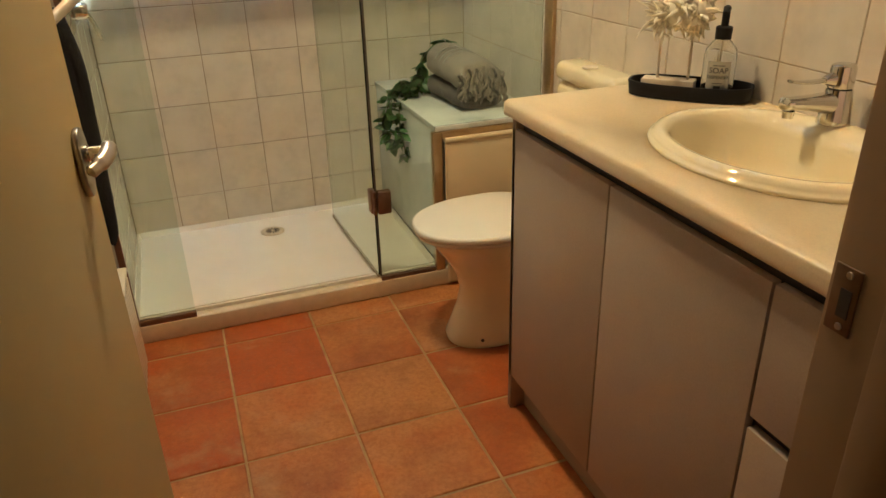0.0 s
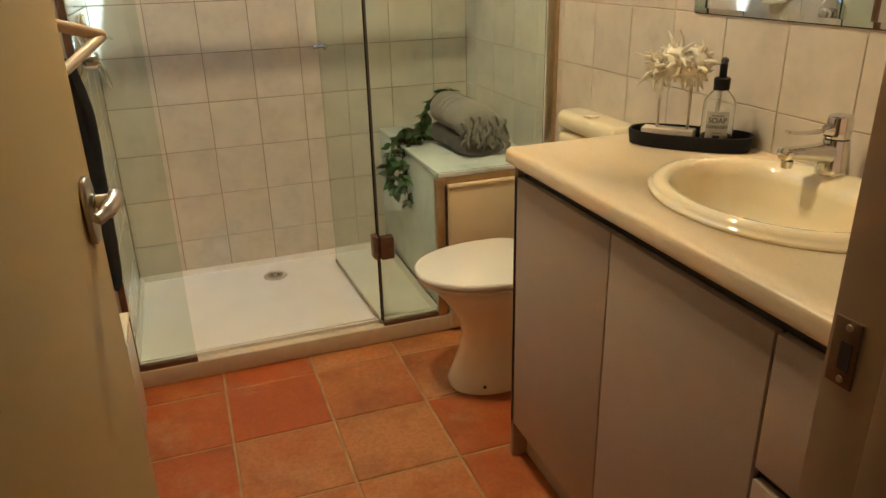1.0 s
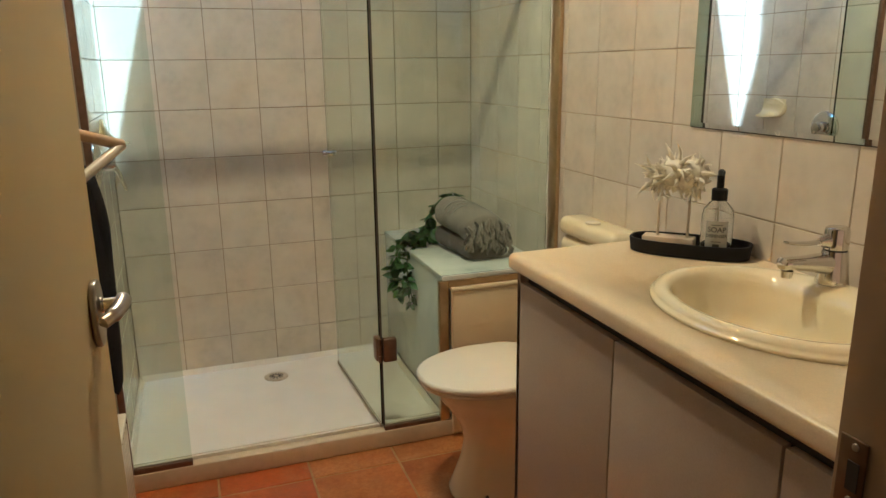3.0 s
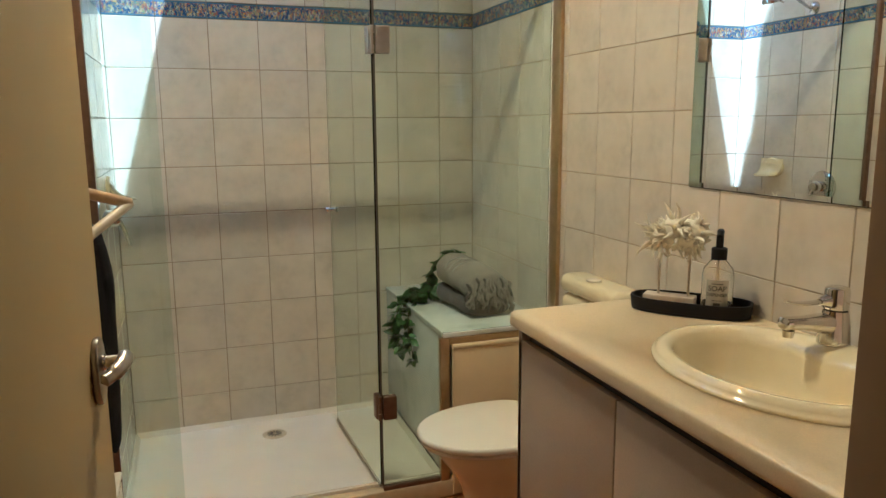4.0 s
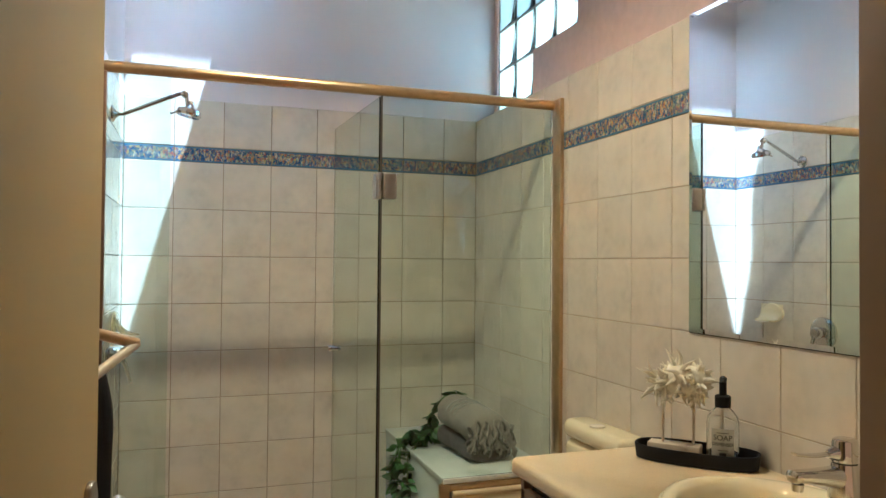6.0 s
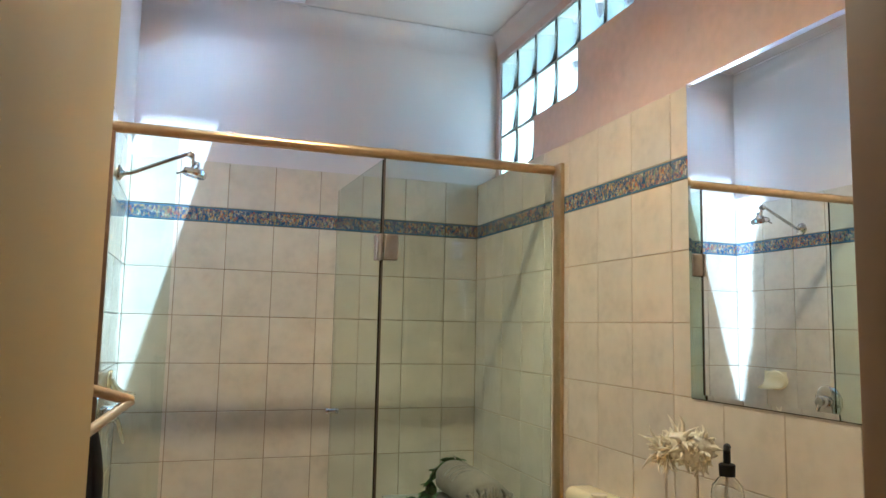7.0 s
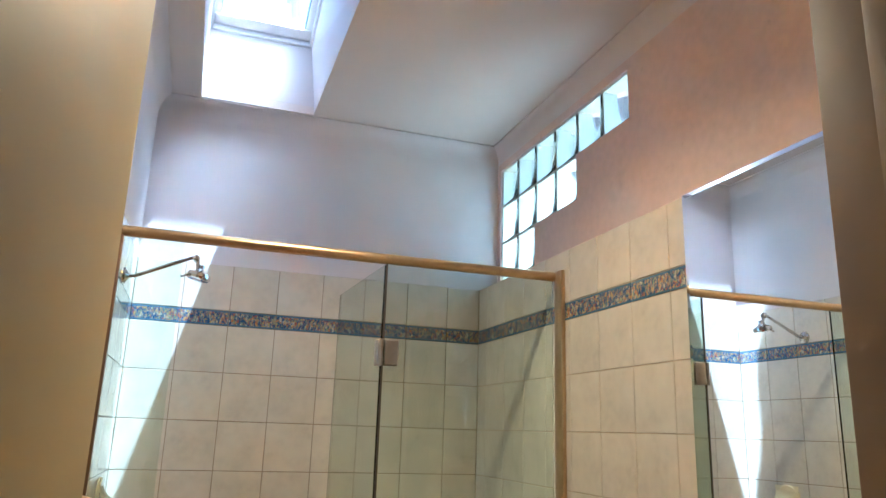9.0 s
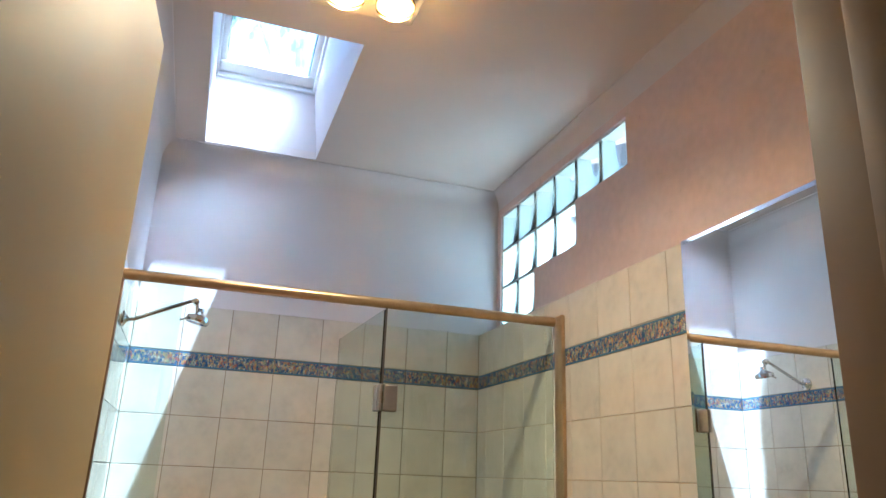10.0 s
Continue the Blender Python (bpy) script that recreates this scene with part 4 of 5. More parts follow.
part("back_rail", bm_box(VX + 0.022, VX + 0.034, VY0, VY1 - 0.0185, COUNTER - 0.1895, COUNTER - 0.0445), SHADE_AND_DARK, vanity)
part("kickboard", bm_box(VX + 0.045, VX + 0.061, VY0, VY1 - 0.0185, 0.0, 0.1245), CABINET, vanity)
DOOR_TOP = COUNTER - 0.073
for a, b in ((-2.047, VY1 - 0.002), (-2.483, -2.051)):
    part("cabinet_door", bm_box(VX, VX + 0.018, a, b, 0.118, DOOR_TOP, 0.0015), CABINET, vanity)
for z0, z1 in ((0.118, 0.345), (0.365, 0.592), (0.615, DOOR_TOP)):
    part("drawer_front", bm_box(VX, VX + 0.018, VY0 + 0.003, -2.489, z0, z1, 0.0015), CABINET, vanity)


def counter_top():
    """A post-formed top with a bull-nosed front, and the hole for the basin."""
    bm = bm_box(0.833, RX - 0.0005, VY0, -1.588, COUNTER - 0.043, COUNTER)
    edges = [e for e in bm.edges if all(abs(v.co.x - 0.833) < 1e-5 for v in e.verts) or all(abs(v.co.y + 1.588) < 1e-5 and v.co.z > COUNTER - 0.01 for v in e.verts)]
    bmesh.ops.bevel(bm, geom=edges, offset=0.015, segments=5, affect="EDGES", profile=0.5)
    return bm


part("end_edge", bm_box(0.86, RX - 0.001, -1.5975, -1.59, COUNTER - 0.0438, COUNTER - 0.0431), LAMINATE, vanity)
BX, BYC, BA, BB = 1.117, -2.185, 0.206, 0.270
worktop = solo("countertop", counter_top(), LAMINATE, "cream laminate vanity worktop with a rounded front edge", "worktop", angle=50)
cutter = new("cutter", mesh_of(bm_lathe([(0.9, -0.2), (0.9, 0.2)], (BX - 0.005, BYC, COUNTER), "Z", 64, sx=BA, sy=BB), "cutter", LAMINATE))
cut = worktop.modifiers.new("cut", "BOOLEAN")
cut.operation, cut.object, cut.solver = "DIFFERENCE", cutter, "EXACT"
bpy.context.view_layer.update()
made = bpy.data.meshes.new_from_object(worktop.evaluated_get(bpy.context.evaluated_depsgraph_get()))
worktop.modifiers.clear()
worktop.data = made
bpy.data.objects.remove(cutter)

basin = thing("wash_basin", (BX, BYC, COUNTER), "ivory ceramic drop-in oval wash basin", "basin")


def basin_shell():
    prof = [(0.905, -0.004), (1.0, 0.0005), (1.0, 0.005), (0.992, 0.008), (0.975, 0.0085), (0.965, 0.014), (0.945, 0.020), (0.90, 0.0235), (0.85, 0.022), (0.815, 0.012), (0.79, -0.010), (0.745, -0.06),
            (0.64, -0.105), (0.48, -0.128), (0.25, -0.136), (0.1, -0.14), (0.0, -0.14)]
    seg = 72
    bm = bmesh.new()
    rings = []
    for k, (r, h) in enumerate(prof):
        ring = []
        for i in range(seg):
            a = 2 * math.pi * i / seg
            c, s = math.cos(a), math.sin(a)
            back = max(0.0, c) ** 2
            rr = r - (0.24 * back * max(0.0, math.cos(a)) if 8 < k < 15 else 0.0)
            if r > 1e-4:
                ring.append(bm.verts.new((BX + BA * rr * c * (1.0 if c < 0 else 1.07), BYC + BB * rr * s, COUNTER + h)))
        rings.append(ring)
    tip = bm.verts.new((BX - 0.02, BYC, COUNTER - 0.141))
    for a, b in zip(rings, rings[1:]):
        if not b:
            for i in range(seg):
                bm.faces.new((a[i], a[(i + 1) % seg], tip))
        else:
            for i in range(seg):
                bm.faces.new((a[i], a[(i + 1) % seg], b[(i + 1) % seg], b[i]))
    bmesh.ops.recalc_face_normals(bm, faces=bm.faces[:])
    return bm


part("bowl", basin_shell(), CERAMIC, basin, angle=80)
part("waste", bm_lathe([(0.0, 0.0), (0.024, 0.0), (0.022, 0.004), (0.0, 0.004)], (BX - 0.02, BYC, COUNTER - 0.1395), "Z", 24), CHROME, basin)
# a near-black disc paints the shade inside the overflow; nothing is pierced
part("overflow_hole", bm_lathe([(0.0, 0.0), (0.006, 0.0), (0.005, 0.002), (0.0, 0.002)], (BX - BA * 0.80, BYC, COUNTER - 0.028), "X", 16), SHADE_AND_DARK, basin)

tap = thing("basin_mixer", (1.312, -2.135, COUNTER + 0.02), "chrome single-lever basin mixer tap", "tap")
TX, TYY, TZ = 1.306, -2.135, COUNTER + 0.019


def bm_loft(sections, seg=24):
    """Superellipse rings across x: (x, y, z, half width, half height) from root to tip."""
    bm = bmesh.new()
    rings = []
    for x, y, z, w, h in sections:
        ring = []
        for k in range(seg):
            c, q = math.cos(2 * math.pi * k / seg), math.sin(2 * math.pi * k / seg)
            ring.append(bm.verts.new((x, y + w * math.copysign(abs(c) ** 0.75, c), z + h * math.copysign(abs(q) ** 0.75, q))))
        rings.append(ring)
    for a, b in zip(rings, rings[1:]):
        for k in range(seg):
            bm.faces.new((a[k], a[(k + 1) % seg], b[(k + 1) % seg], b[k]))
    bm.faces.new(rings[0]), bm.faces.new(list(reversed(rings[-1])))
    bmesh.ops.recalc_face_normals(bm, faces=bm.faces[:])
    return bm


part("body", bm_lathe([(0.0, 0.0), (0.0315, 0.0), (0.032, 0.003), (0.031, 0.010), (0.0285, 0.035), (0.026, 0.058), (0.0245, 0.070), (0.0, 0.071)], (TX, TYY, TZ), "Z", 36), CHROME, tap)
part("spout", bm_loft([(TX - 0.004 - 0.112 * u, TYY + 0.016 * u, TZ + 0.041 + 0.010 * u - 0.003 * u ** 4, 0.0235 - 0.008 * u, 0.0125 + 0.0135 * (1 - u) ** 2) for u in [k / 10 for k in range(11)]] + [(TX - 0.119, TYY + 0.0163, TZ + 0.0455, 0.011, 0.007)]), CHROME, tap, angle=50)
part("aerator", bm_lathe([(0.0, 0.0), (0.0105, 0.0), (0.012, 0.014), (0.0, 0.014)], (TX - 0.104, TYY + 0.0148, TZ + 0.020), "Z", 20), CHROME, tap)
part("ring", bm_lathe([(0.0, 0.0), (0.022, 0.0), (0.022, 0.002), (0.0, 0.002)], (TX, TYY, TZ + 0.071), "Z", 28), SHADE_AND_DARK, tap)
handle = part("handle_cap", bm_lathe([(0.0, 0.0), (0.0238, 0.0), (0.0238, 0.036), (0.0225, 0.042), (0.018, 0.045), (0.0, 0.046)], (TX, TYY, TZ + 0.073), "Z", 36), CHROME, tap)
part("lever_root", bm_loft([(TX - 0.018 - 0.022 * u, TYY + 0.003 * u + 0.002, TZ + 0.090 - 0.002 * u, 0.014 - 0.006 * u, 0.016 - 0.009 * u) for u in (0.0, 0.35, 0.7, 1.0)], 16), CHROME, handle, angle=50)
part("lever", bm_loft([(TX - 0.036 - 0.077 * u, TYY + 0.005 + 0.010 * u, TZ + 0.089 - 0.003 * math.sin(3.14 * u) + 0.003 * u, 0.0065 + 0.002 * math.sin(3.0 * u) ** 2 + 0.0015 * u, 0.0042 - 0.001 * u) for u in [k / 8 for k in range(9)]], 14), CHROME, handle, angle=50)

mirror = thing("wall_mirror", (RX, -1.85, 1.65), "wide wall mirror with a thin polished edge above the vanity", "mirror")
MY0, MY1, MZ0, MZ1 = -2.33, -1.592, 1.22, 2.086


def mirror_glass():
    bm = bmesh.new()
    x0, x1, x2, b = RX - 0.001, RX - 0.0055, RX - 0.006, 0.012
    loops = [[bm.verts.new((x, y, z)) for y, z in ((MY0 + i, MZ0 + i), (MY1 - i, MZ0 + i), (MY1 - i, MZ1 - i), (MY0 + i, MZ1 - i))] for x, i in ((x0, 0), (x1, 0), (x2, b))]
    for a, c in zip(loops, loops[1:]):
        for k in range(4):
            bm.faces.new((a[k], a[(k + 1) % 4], c[(k + 1) % 4], c[k]))
    bm.faces.new(loops[2]), bm.faces.new(list(reversed(loops[0])))
    bmesh.ops.recalc_face_normals(bm, faces=bm.faces[:])
    return bm


part("glass", mirror_glass(), MIRROR, mirror, angle=1)
part("backing", bm_box(RX - 0.0008, RX + 0.0005, MY0 - 0.002, MY1 + 0.002, MZ0 - 0.003, MZ1 + 0.002), SHADE_AND_DARK, mirror)

# a second mirror on the doorway wall, known from what the shower glass gives back of it
side_mirror = thing("side_mirror", (1.0, NY, 1.22), "plain wall mirror on the doorway wall, reflected in the shower glass", "mirror")
part("glass", bm_box(0.665, RX - 0.02, NY + 0.003, NY + 0.008, 1.22, 1.96, 0.0015), MIRROR, side_mirror)
part("backing", bm_box(0.667, RX - 0.022, NY + 0.0002, NY + 0.0028, 1.222, 1.958), SHADE_AND_DARK, side_mirror)

# ---- tray with ornament and soap ----
TRAY_TURN = pose(1.242, -1.770, COUNTER, 0, 0, -48)


def pill(a, b, seg=40):
    pts = []
    for i in range(seg):
        w = 2 * math.pi * i / seg
        c, s = math.cos(w), math.sin(w)
        pts.append((a * math.copysign(abs(c) ** 0.72, c), b * math.copysign(abs(s) ** 0.72, s)))
    return pts


def tray_shell():
    bm = bmesh.new()
    rings = [[bm.verts.new((x, y, z)) for x, y in pill(a, b)] for a, b, z in ((0.136, 0.054, 0.0), (0.141, 0.060, 0.002), (0.145, 0.064, 0.034), (0.144, 0.063, 0.036), (0.140, 0.059, 0.036), (0.139, 0.058, 0.034), (0.135, 0.054, 0.006))]
    n = len(rings[0])
    for a, b in zip(rings, rings[1:]):
        for i in range(n):
            bm.faces.new((a[i], a[(i + 1) % n], b[(i + 1) % n], b[i]))
    bm.faces.new(list(reversed(rings[0]))), bm.faces.new(rings[-1])
    bmesh.ops.recalc_face_normals(bm, faces=bm.faces[:])
    bmesh.ops.transform(bm, matrix=TRAY_TURN, verts=bm.verts[:])
    return bm


solo("oval_tray", tray_shell(), BLACK, "matt black oval tray on the vanity worktop", "tray", angle=40)

ornament = thing("shell_ornament", TRAY_TURN @ Vector((-0.05, 0, 0.006)), "white spiny shell ornament on rods in a whitewashed block", "ornament")
blk = bm_box(-0.112, 0.012, -0.022, 0.022, 0.0065, 0.040, 0.003)
bmesh.ops.transform(blk, matrix=TRAY_TURN, verts=blk.verts[:])
part("base_block", blk, WASHED, ornament)


def spiny(centre, size, spikes, seed, flat=1.0, long=1.0):
    """A lumpy shell part with many tapering, bent spines as its own parts."""
    r = random.Random(seed)
    bm = bmesh.new()
    bmesh.ops.create_icosphere(bm, subdivisions=3, radius=1.0)
    for v in bm.verts:
        v.co = v.co * (size * (1 + 0.25 * noise.noise(v.co * 2.3 + Vector((seed, 0, 0)))))
        v.co.y *= flat
    bmesh.ops.translate(bm, verts=bm.verts[:], vec=centre)
    shell = part("shell", bm, CORAL, ornament, angle=60)
    for k in range(spikes):
        d = Vector((r.gauss(0, 1), r.gauss(0, 1) * flat, r.gauss(0, 1))).normalized()
        ln = size * r.choice((0.35, 0.5, 0.7, 1.1)) * long
        side = (d.orthogonal().normalized() * r.uniform(-1, 1) + d.cross(d.orthogonal()).normalized() * r.uniform(-1, 1)) * ln * 0.5
        line = smooth_line([d * size * 0.7, d * (size + ln * 0.3) + side * 0.1, d * (size + ln * 0.7) + side * 0.55, d * (size + ln) + side * 1.2], 2)
        part("spine", bm_tube([q + centre for q in line], [size * f for f in (0.2, 0.17, 0.14, 0.11, 0.08, 0.05, 0.02)], 6), CORAL, shell)


ca = TRAY_TURN @ Vector((-0.078, 0.0, 0.182))
cb = TRAY_TURN @ Vector((-0.006, 0.0, 0.190))
spiny(ca, 0.026, 60, 5, 0.8, 1.6)
spiny(TRAY_TURN @ Vector((-0.044, 0.0, 0.198)), 0.036, 60, 7, 0.9, 0.95)
spiny(cb, 0.038, 70, 9, 0.9, 0.55)
for c in (ca, cb):
    part("rod", bm_tube([(c.x, c.y, COUNTER + 0.04), (c.x, c.y, c.z - 0.015)], 0.0035, 10), WASHED, ornament)

bottle = thing("soap_bottle", TRAY_TURN @ Vector((0.062, -0.005, 0.006)), "clear glass soap dispenser with a black pump and clear label", "soap dispenser")
bc = TRAY_TURN @ Vector((0.062, -0.005, 0.0065))
K = 1.12
outer = [(r * K, z * K) for r, z in ((0.0, 0.0), (0.031, 0.0), (0.033, 0.004), (0.033, 0.085), (0.030, 0.100), (0.020, 0.113), (0.0125, 0.120), (0.0125, 0.130))]
inner = [(r * K, z * K) for r, z in ((0.0095, 0.130), (0.0095, 0.120), (0.018, 0.111), (0.028, 0.098), (0.031, 0.084), (0.031, 0.006), (0.0, 0.005))]
flask = part("flask", bm_lathe(outer + inner, bc, "Z", 36), PANE, bottle)
flask.visible_shadow = False
pump = part("pump", bm_lathe([(r * K, z * K) for r, z in ((0.0, 0.119), (0.016, 0.119), (0.0165, 0.142), (0.014, 0.144), (0.0075, 0.145), (0.0075, 0.172), (0.0, 0.172))], bc, "Z", 28), BLACK, bottle)
part("spout", bm_tube([bc + Vector((0.006, 0.006, 0.176)) * K, bc + Vector((-0.012, -0.014, 0.178)) * K, bc + Vector((-0.018, -0.02, 0.172)) * K], [0.009, 0.007, 0.005], 10), BLACK, pump)
part("dip_tube", bm_tube([bc + Vector((0, 0, 0.012)), bc + Vector((0, 0, 0.14))], 0.002, 8), PLASTIC, pump)
VIEW = math.atan2(-3.2 - bc.y, 0.1 - bc.x)


def curved_label(z0, z1, radius, half):
    bm = bmesh.new()
    n = 14
    rows = [[bm.verts.new((bc.x + radius * math.cos(VIEW + half * (2 * k / n - 1)), bc.y + radius * math.sin(VIEW + half * (2 * k / n - 1)), bc.z + z)) for k in range(n + 1)] for z in (z0, z1)]
    for k in range(n):
        bm.faces.new((rows[0][k], rows[0][k + 1], rows[1][k + 1], rows[1][k]))
    bmesh.ops.solidify(bm, geom=bm.faces[:], thickness=-0.0003)
    bmesh.ops.recalc_face_normals(bm, faces=bm.faces[:])
    return bm


label = part("label", curved_label(0.016, 0.088, 0.0374, 0.72), LABEL, bottle, "clear plastic label")


def words(text, size, z, mat, name):
    cu = bpy.data.curves.new("t", "FONT")
    cu.body, cu.size, cu.align_x, cu.extrude, cu.offset = text, size, "CENTER", 0.0001, 0.00025
    tmp = new("t", cu)
    bpy.context.view_layer.update()
    me = bpy.data.meshes.new_from_object(tmp.evaluated_get(bpy.context.evaluated_depsgraph_get()))
    bpy.data.objects.remove(tmp)
    for v in me.vertices:
        a = VIEW + v.co.x / 0.0384
        v.co = Vector((bc.x + 0.0384 * math.cos(a), bc.y + 0.0384 * math.sin(a), bc.z + z + v.co.y)) - BASE[bottle]
    me.materials.append(mat)
    ob = new(name, me)
    ob.parent = label
    return ob


words("SOAP", 0.0175, 0.062, INK, "word")
words("DISPENSER", 0.0105, 0.049, INK, "word")
for z, half, tall in ((0.078, 0.35, 0.0018), (0.038, 0.3, 0.0015)):
    part("printed_line", curved_label(z, z + tall, 0.0382, half), INK, label)
part("printed_mark", curved_label(0.021, 0.033, 0.0382, 0.2), INK, label)

# ---- entry door with what hangs behind it ----
HINGE = Vector((DX0 + 0.003, NY - 0.02, 0))
FREE = Vector((-0.030, -2.168, 0))
way = FREE - HINGE
DOOR_TURN = Matrix.Translation(HINGE) @ Matrix.Rotation(math.atan2(way.y, way.x), 4, "Z")
DL = way.length
door_1 = thing("door_1", HINGE, "cream painted flush door standing open, with lever handle", "door", kind="structure")


def in_door(bm):
    bmesh.ops.transform(bm, matrix=DOOR_TURN, verts=bm.verts[:])
    return bm


part("leaf", in_door(bm_box(0.0, DL, 0.0, 0.037, 0.012, 2.04, 0.002)), DOOR_PAINT, door_1)
part("edge_strip", in_door(bm_box(DL + 0.0003, DL + 0.0012, 0.003, 0.034, 0.014, 2.038)), material("bare_door_edge", (0.24, 0.14, 0.09), 0.5, vary=0.2, scale=30), door_1)
HZ, HD = 1.087, DL - 0.060


def oval_plate(y0, y1):
    pts = [(math.cos(a), math.sin(a)) for a in [2 * math.pi * k / 40 for k in range(40)]]
    pts = [(0.026 * math.copysign(abs(x) ** 0.8, x), 0.044 * math.copysign(abs(z) ** 0.9, z)) for x, z in pts]
    m = Matrix.Translation((HD, 0, HZ - 0.006)) @ Matrix.Rotation(radians(90), 4, "X")
    return in_door(bm_prism(pts, -y1, -y0, 0.003, 3, m=m))


plate = part("backplate", oval_plate(-0.009, 0.0), SATIN, door_1, "brushed steel oval handle plate")
part("spindle", in_door(bm_lathe([(0.0, 0.0), (0.011, 0.0), (0.011, 0.004), (0.009, 0.006), (0.009, 0.024), (0.0, 0.025)], (HD, -0.008, HZ + 0.005), "-Y", 24)), CHROME, plate)
part("lever", in_door(bm_tube(smooth_line([(HD + 0.012, -0.033, HZ + 0.010), (HD + 0.006, -0.036, HZ + 0.008), (HD - 0.010, -0.034, HZ + 0.003), (HD - 0.024, -0.029, HZ - 0.001), (HD - 0.038, -0.021, HZ - 0.005), (HD - 0.045, -0.015, HZ - 0.007)], 5), [0.003, 0.006, 0.008] + [0.0105] * 8 + [0.0100] * 6 + [0.008] * 6 + [0.006, 0.004, 0.002], 14, flat=0.75)), SATIN, plate)
for z in (0.25, 1.0, 1.8):
    part("hinge", in_door(bm_lathe([(0.0, -0.05), (0.006, -0.05), (0.006, 0.05), (0.0, 0.05)], (-0.002, 0.044, z), "Z", 12)), SATIN, door_1)

hanger = thing("coat_hanger", (-0.04, -2.05, 1.3), "pale wooden coat hanger on the back of the door", "hanger")
HC = Vector((-0.084, -2.09, 1.283))
part("shoulder", bm_tube(smooth_line([HC + Vector((-0.04, -0.13, -0.055)), HC + Vector((-0.02, -0.07, 0.0)), HC + Vector((0.0, 0.0, 0.018)), HC + Vector((0.02, 0.03, 0.015)), HC + Vector((0.088, 0.09, -0.012))], 5), 0.0085, 12), BEECH, hanger)
part("bar", bm_tube([HC + Vector((0.088, 0.09, -0.012)), HC + Vector((0.03, 0.0, -0.055)), HC + Vector((-0.03, -0.09, -0.10))], 0.0075, 12), PLASTIC, hanger, "white lower bar")
part("hook", bm_tube(smooth_line([HC + Vector((0, 0, 0.015)), HC + Vector((0, 0, 0.04)), HC + Vector((-0.02, -0.01, 0.055)), HC + Vector((-0.04, -0.02, 0.04))], 4), 0.002, 8), CHROME, hanger)


def garment():
    """A narrow hanging garment with soft folds."""
    bm = bmesh.new()
    seg, rings = 30, []
    for k in range(22):
        u = k / 21
        z = 1.235 - 0.315 * u
        ring = []
        for i in range(seg):
            a = 2 * math.pi * i / seg
            w = 0.08 + 0.03 * math.sin(u * 2.6)
            ripple = 1 + 0.12 * math.sin(5 * a + u * 3) + 0.06 * math.sin(9 * a + 2 * u)
            ring.append(bm.verts.new((-0.060 + (0.031 - 0.012 * u) * math.cos(a) * ripple * (0.55 + 0.45 * math.sin(min(1, u * 3) * 1.57)) + 0.008 * u, -2.02 + w * math.sin(a) * ripple, z + (0.02 * math.sin(3 * a) if k == 21 else 0))))
        rings.append(ring)
    for a, b in zip(rings, rings[1:]):
        for i in range(seg):
            bm.faces.new((a[i], a[(i + 1) % seg], b[(i + 1) % seg], b[i]))
    bm.faces.new(list(reversed(rings[0]))), bm.faces.new(rings[-1])
    bmesh.ops.recalc_face_normals(bm, faces=bm.faces[:])
    return bm


solo("black_garment", garment(), CLOTH, "black cloth garment hanging behind the open door", "garment", angle=80)

radiator = thing("panel_radiator", (LX, -1.75, 0.2), "cream fluted panel radiator with a round valve, on the tiled wall", "radiator")
RF = -0.12
part("front_panel", bm_box(RF - 0.012, RF - 0.004, -2.20, -1.297, 0.215, 0.500, 0.003, 2), PLASTIC, radiator)
for k in range(29):
    y = -1.303 - k * 0.03
    part("flute", bm_box(RF - 0.0045, RF, y - 0.022, y, 0.223, 0.49, 0.0035, 2), PLASTIC, radiator)
part("top_rim", bm_box(RF - 0.034, RF + 0.002, -2.205, -1.293, 0.5002, 0.513, 0.005, 3), PLASTIC, radiator)
part("back_panel", bm_box(RF - 0.034, RF - 0.026, -2.20, -1.297, 0.215, 0.500, 0.002, 2), PLASTIC, radiator)
for y in (-1.5, -2.0):
    part("bracket", bm_box(LX + 0.0005, RF - 0.034, y - 0.012, y + 0.012, 0.25, 0.47, 0.002), PLASTIC, radiator)
valve = part("valve_body", bm_tube([(LX + 0.001, -1.275, 0.46), (LX + 0.036, -1.275, 0.46), (RF - 0.03, -1.303, 0.46)], 0.008, 12), SATIN, radiator)
part("valve_knob", bm_lathe([(0.0, 0.0), (0.014, 0.0), (0.016, 0.006), (0.016, 0.028), (0.012, 0.034), (0.0, 0.035)], (LX + 0.036, -1.275, 0.466), "Z", 20), PLASTIC, valve)

# ---- unseen tree over the roof, added to shade the sun ----
tree = thing("shading_tree", (1.4, -3.6, -0.2), "tall unseen garden tree over the roof window, placed to shade the sun", "tree")
part("trunk", bm_tube(smooth_line([(2.6, -4.2, -0.2), (2.5, -4.1, 2.0), (2.3, -3.9, 4.2), (2.0, -3.2, 6.2), (1.8, -2.6, 8.0)], 5), [0.22 - 0.006 * k for k in range(21)], 12), BARK, tree)
for tip, thick in (((0.7, -1.2, 6.6), 0.06), ((0.2, -2.0, 7.2), 0.07), ((1.2, -1.6, 7.6), 0.05)):
    part("limb", bm_tube(smooth_line([(2.15, -3.5, 5.2), ((tip[0] + 2.1) / 2, (tip[1] - 3.4) / 2, tip[2] - 0.5), tip], 6), [thick - thick * 0.065 * k for k in range(13)], 8), BARK, tree)


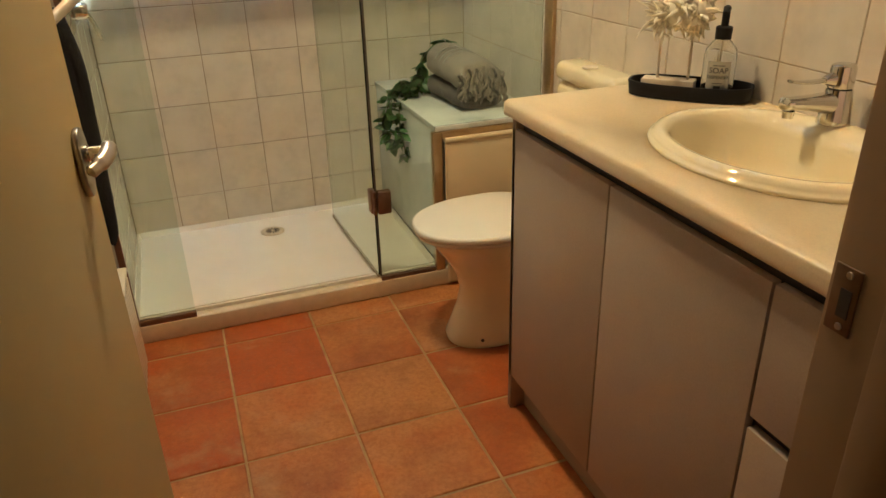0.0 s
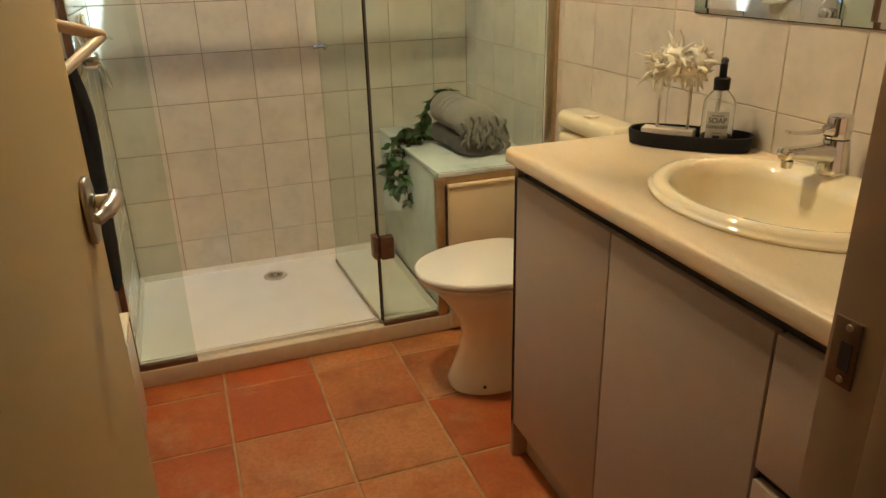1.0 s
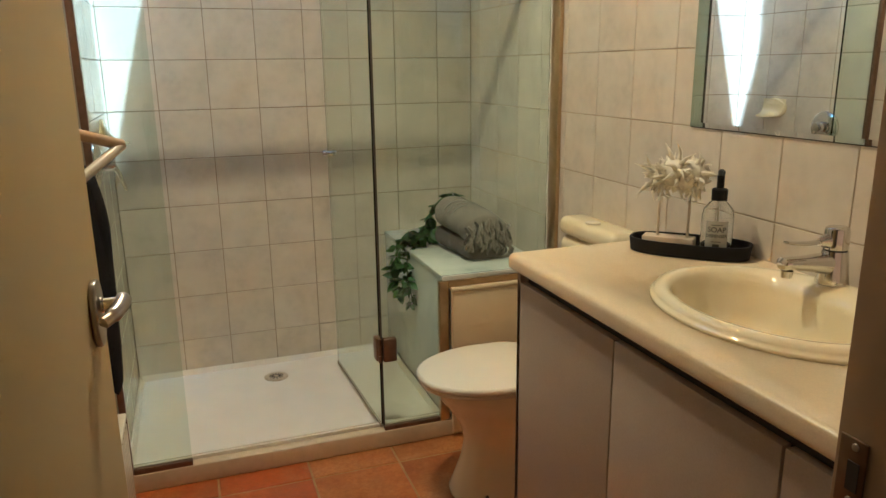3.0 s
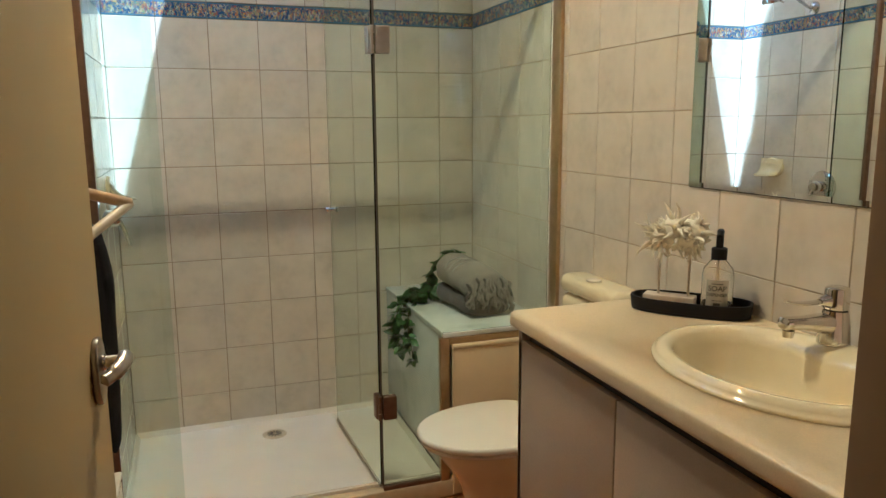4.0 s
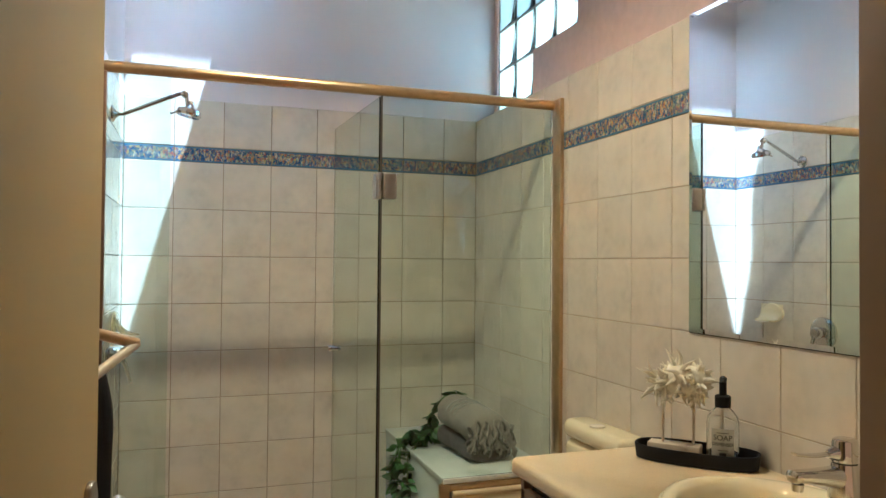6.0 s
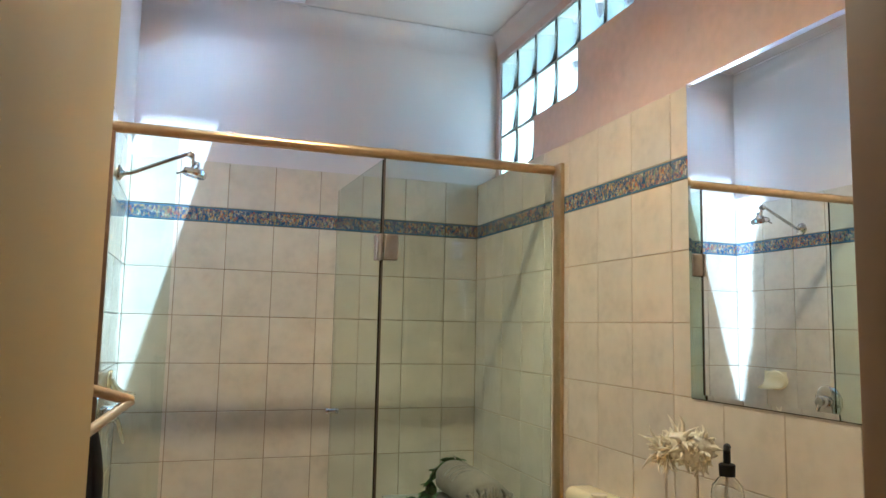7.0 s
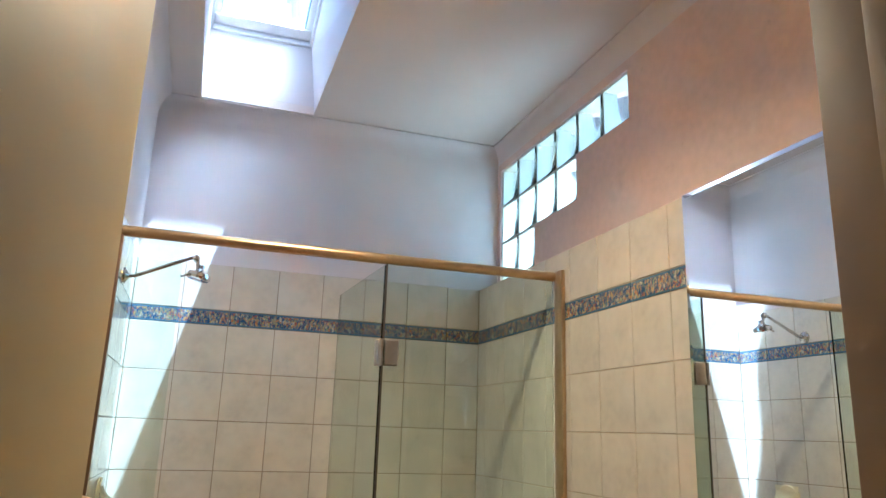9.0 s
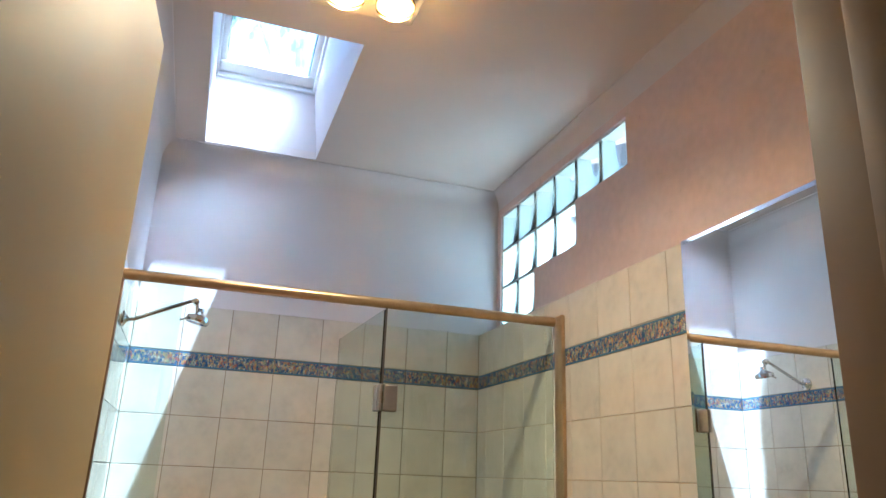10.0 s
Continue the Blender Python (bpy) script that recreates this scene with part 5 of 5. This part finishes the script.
def crown(seed, centre, spread, count, size, tree=tree):
    r = random.Random(seed)
    co, fa = [], []
    for k in range(count):
        p = Vector(centre) + Vector([r.uniform(-s, s) for s in spread])
        a, t = Vector((r.gauss(0, 1), r.gauss(0, 1), r.gauss(0, 1))).normalized(), r.uniform(0.6, 1.3) * size
        b = a.orthogonal().normalized()
        i = len(co)
        co += [p, p + a * t * 0.5 + b * t * 0.3, p + a * t, p + a * t * 0.5 - b * t * 0.3]
        fa.append((i, i + 1, i + 2, i + 3))
    me = bpy.data.meshes.new("crown")
    me.from_pydata(co, [], fa)
    me.materials.append(LEAF)
    ob = new("crown", me)
    ob.parent = tree
    ob.location = -BASE[tree]
    return ob


# out of view; this crown's edge is set where the wall's sun patch should end
crown(1, (1.25, -1.41, 6.6), (0.75, 0.56, 0.15), 7500, 0.09)
crown(2, (1.7, -3.1, 7.4), (0.8, 0.9, 0.5), 2600, 0.18)

back_tree = thing("far_tree", (2.0, 9.0, -0.2), "tall garden tree behind the house, seen through the roof window", "tree")
part("trunk", bm_tube(smooth_line([(2.0, 9.0, -0.2), (1.9, 9.0, 3.0), (1.4, 8.9, 6.0), (1.1, 8.8, 9.0)], 5), [0.25 - 0.01 * k for k in range(16)], 10), BARK, back_tree)
for tip in ((0.3, 8.6, 9.3), (2.3, 8.8, 9.6), (0.9, 8.2, 10.5)):
    part("limb", bm_tube(smooth_line([(1.5, 8.9, 5.4), ((tip[0] + 1.4) / 2, 8.7, tip[2] - 1.4), tip], 6), [0.09 - 0.006 * k for k in range(13)], 8), BARK, back_tree)
crown(5, (0.3, 8.6, 9.6), (0.9, 0.8, 0.6), 260, 0.25, back_tree)
crown(6, (2.4, 8.8, 9.9), (0.8, 0.8, 0.7), 260, 0.25, back_tree)

# ---- tiles ----
GAP = 0.0013
MESHES = {}


def tile_mesh(w, h, t, mat, name, bevel=0.0012):
    """A thin tile lying in x and y with rounded top edges; its top is at zero."""
    key = (round(w, 4), round(h, 4), name)
    if key not in MESHES:
        bm = bmesh.new()
        loops = [[bm.verts.new((sx * (w / 2 - i), sy * (h / 2 - i), z)) for sx, sy in ((-1, -1), (1, -1), (1, 1), (-1, 1))] for i, z in ((0, -t), (0, -bevel), (bevel, 0))]
        for a, b in zip(loops, loops[1:]):
            for k in range(4):
                bm.faces.new((a[k], a[(k + 1) % 4], b[(k + 1) % 4], b[k]))
        bm.faces.new(loops[2])
        MESHES[key] = mesh_of(bm, name, mat, 20)
    return MESHES[key]


TO_BACK = Matrix.Rotation(radians(90), 4, "X")                       # face turned to -y
TO_RIGHT = Matrix.Rotation(radians(-90), 4, "Y") @ Matrix.Rotation(radians(-90), 4, "Z")   # face turned to -x
TO_LEFT = Matrix.Rotation(radians(90), 4, "Y") @ Matrix.Rotation(radians(90), 4, "Z")      # face turned to +x
zs = [0.0] + [ROW + 0.2 * k for k in range(9)]
bands = [(a, b, "tile") for a, b in zip(zs, zs[1:])] + [(FRIEZE_LOW, FRIEZE_LOW + FRIEZE_HIGH, "frieze_tile"), (FRIEZE_LOW + FRIEZE_HIGH, TILE_TOP, "tile")]
jig = random.Random(11)


def clad(wall, joints, place, m):
    """Lays tiles between the joints along a wall; place(s, z) gives the middle of a tile."""
    for a, b in zip(joints, joints[1:]):
        for z0, z1, name in bands:
            me = tile_mesh(abs(b - a) - 2 * GAP, z1 - z0 - 2 * GAP, 0.0055, FRIEZE if name == "frieze_tile" else TILE, name)
            tilt = Matrix.Rotation(jig.uniform(-0.0025, 0.0025), 4, "X") @ Matrix.Rotation(jig.uniform(-0.0025, 0.0025), 4, "Y")
            piece(name, me, place((a + b) / 2, (z0 + z1) / 2), wall, m @ tilt)


clad(wall_back, [LX] + [0.2 * k for k in range(7)] + [RX], lambda s, z: Vector((s, BY, z)), TO_BACK)
clad(wall_right, [BY] + [-0.11 - 0.2 * k for k in range(14)] + [NY], lambda s, z: Vector((RX, s, z)), TO_RIGHT)
clad(wall_left, [BY] + [-0.2 * k for k in range(1, 14)] + [NY], lambda s, z: Vector((LX, s, z)), TO_LEFT)

FX, FY, FT, FD = 0.090, -1.253, 0.3115, 0.312
xs = [x for x in [FX + FT * k for k in range(-1, 5)] if LX < x < RX]
ys = [y for y in [FY + FD * k for k in range(-5, 2)] if NY < y < SCREEN]
xs, ys = [LX] + xs + [RX], [NY] + ys + [SCREEN - 0.004]
for x0, x1 in zip(xs, xs[1:]):
    for y0, y1 in zip(ys, ys[1:]):
        if x1 - x0 > 0.02 and y1 - y0 > 0.02:
            piece("tile", tile_mesh(x1 - x0 - 0.007, y1 - y0 - 0.007, 0.012, TERRACOTTA, "floor_tile", 0.003), Vector(((x0 + x1) / 2, (y0 + y1) / 2, jig.uniform(-0.0008, 0.0008))), floor, Matrix.Rotation(jig.uniform(-0.003, 0.003), 4, "X") @ Matrix.Rotation(radians(90 * 2 * jig.randrange(2)), 4, "Z"))
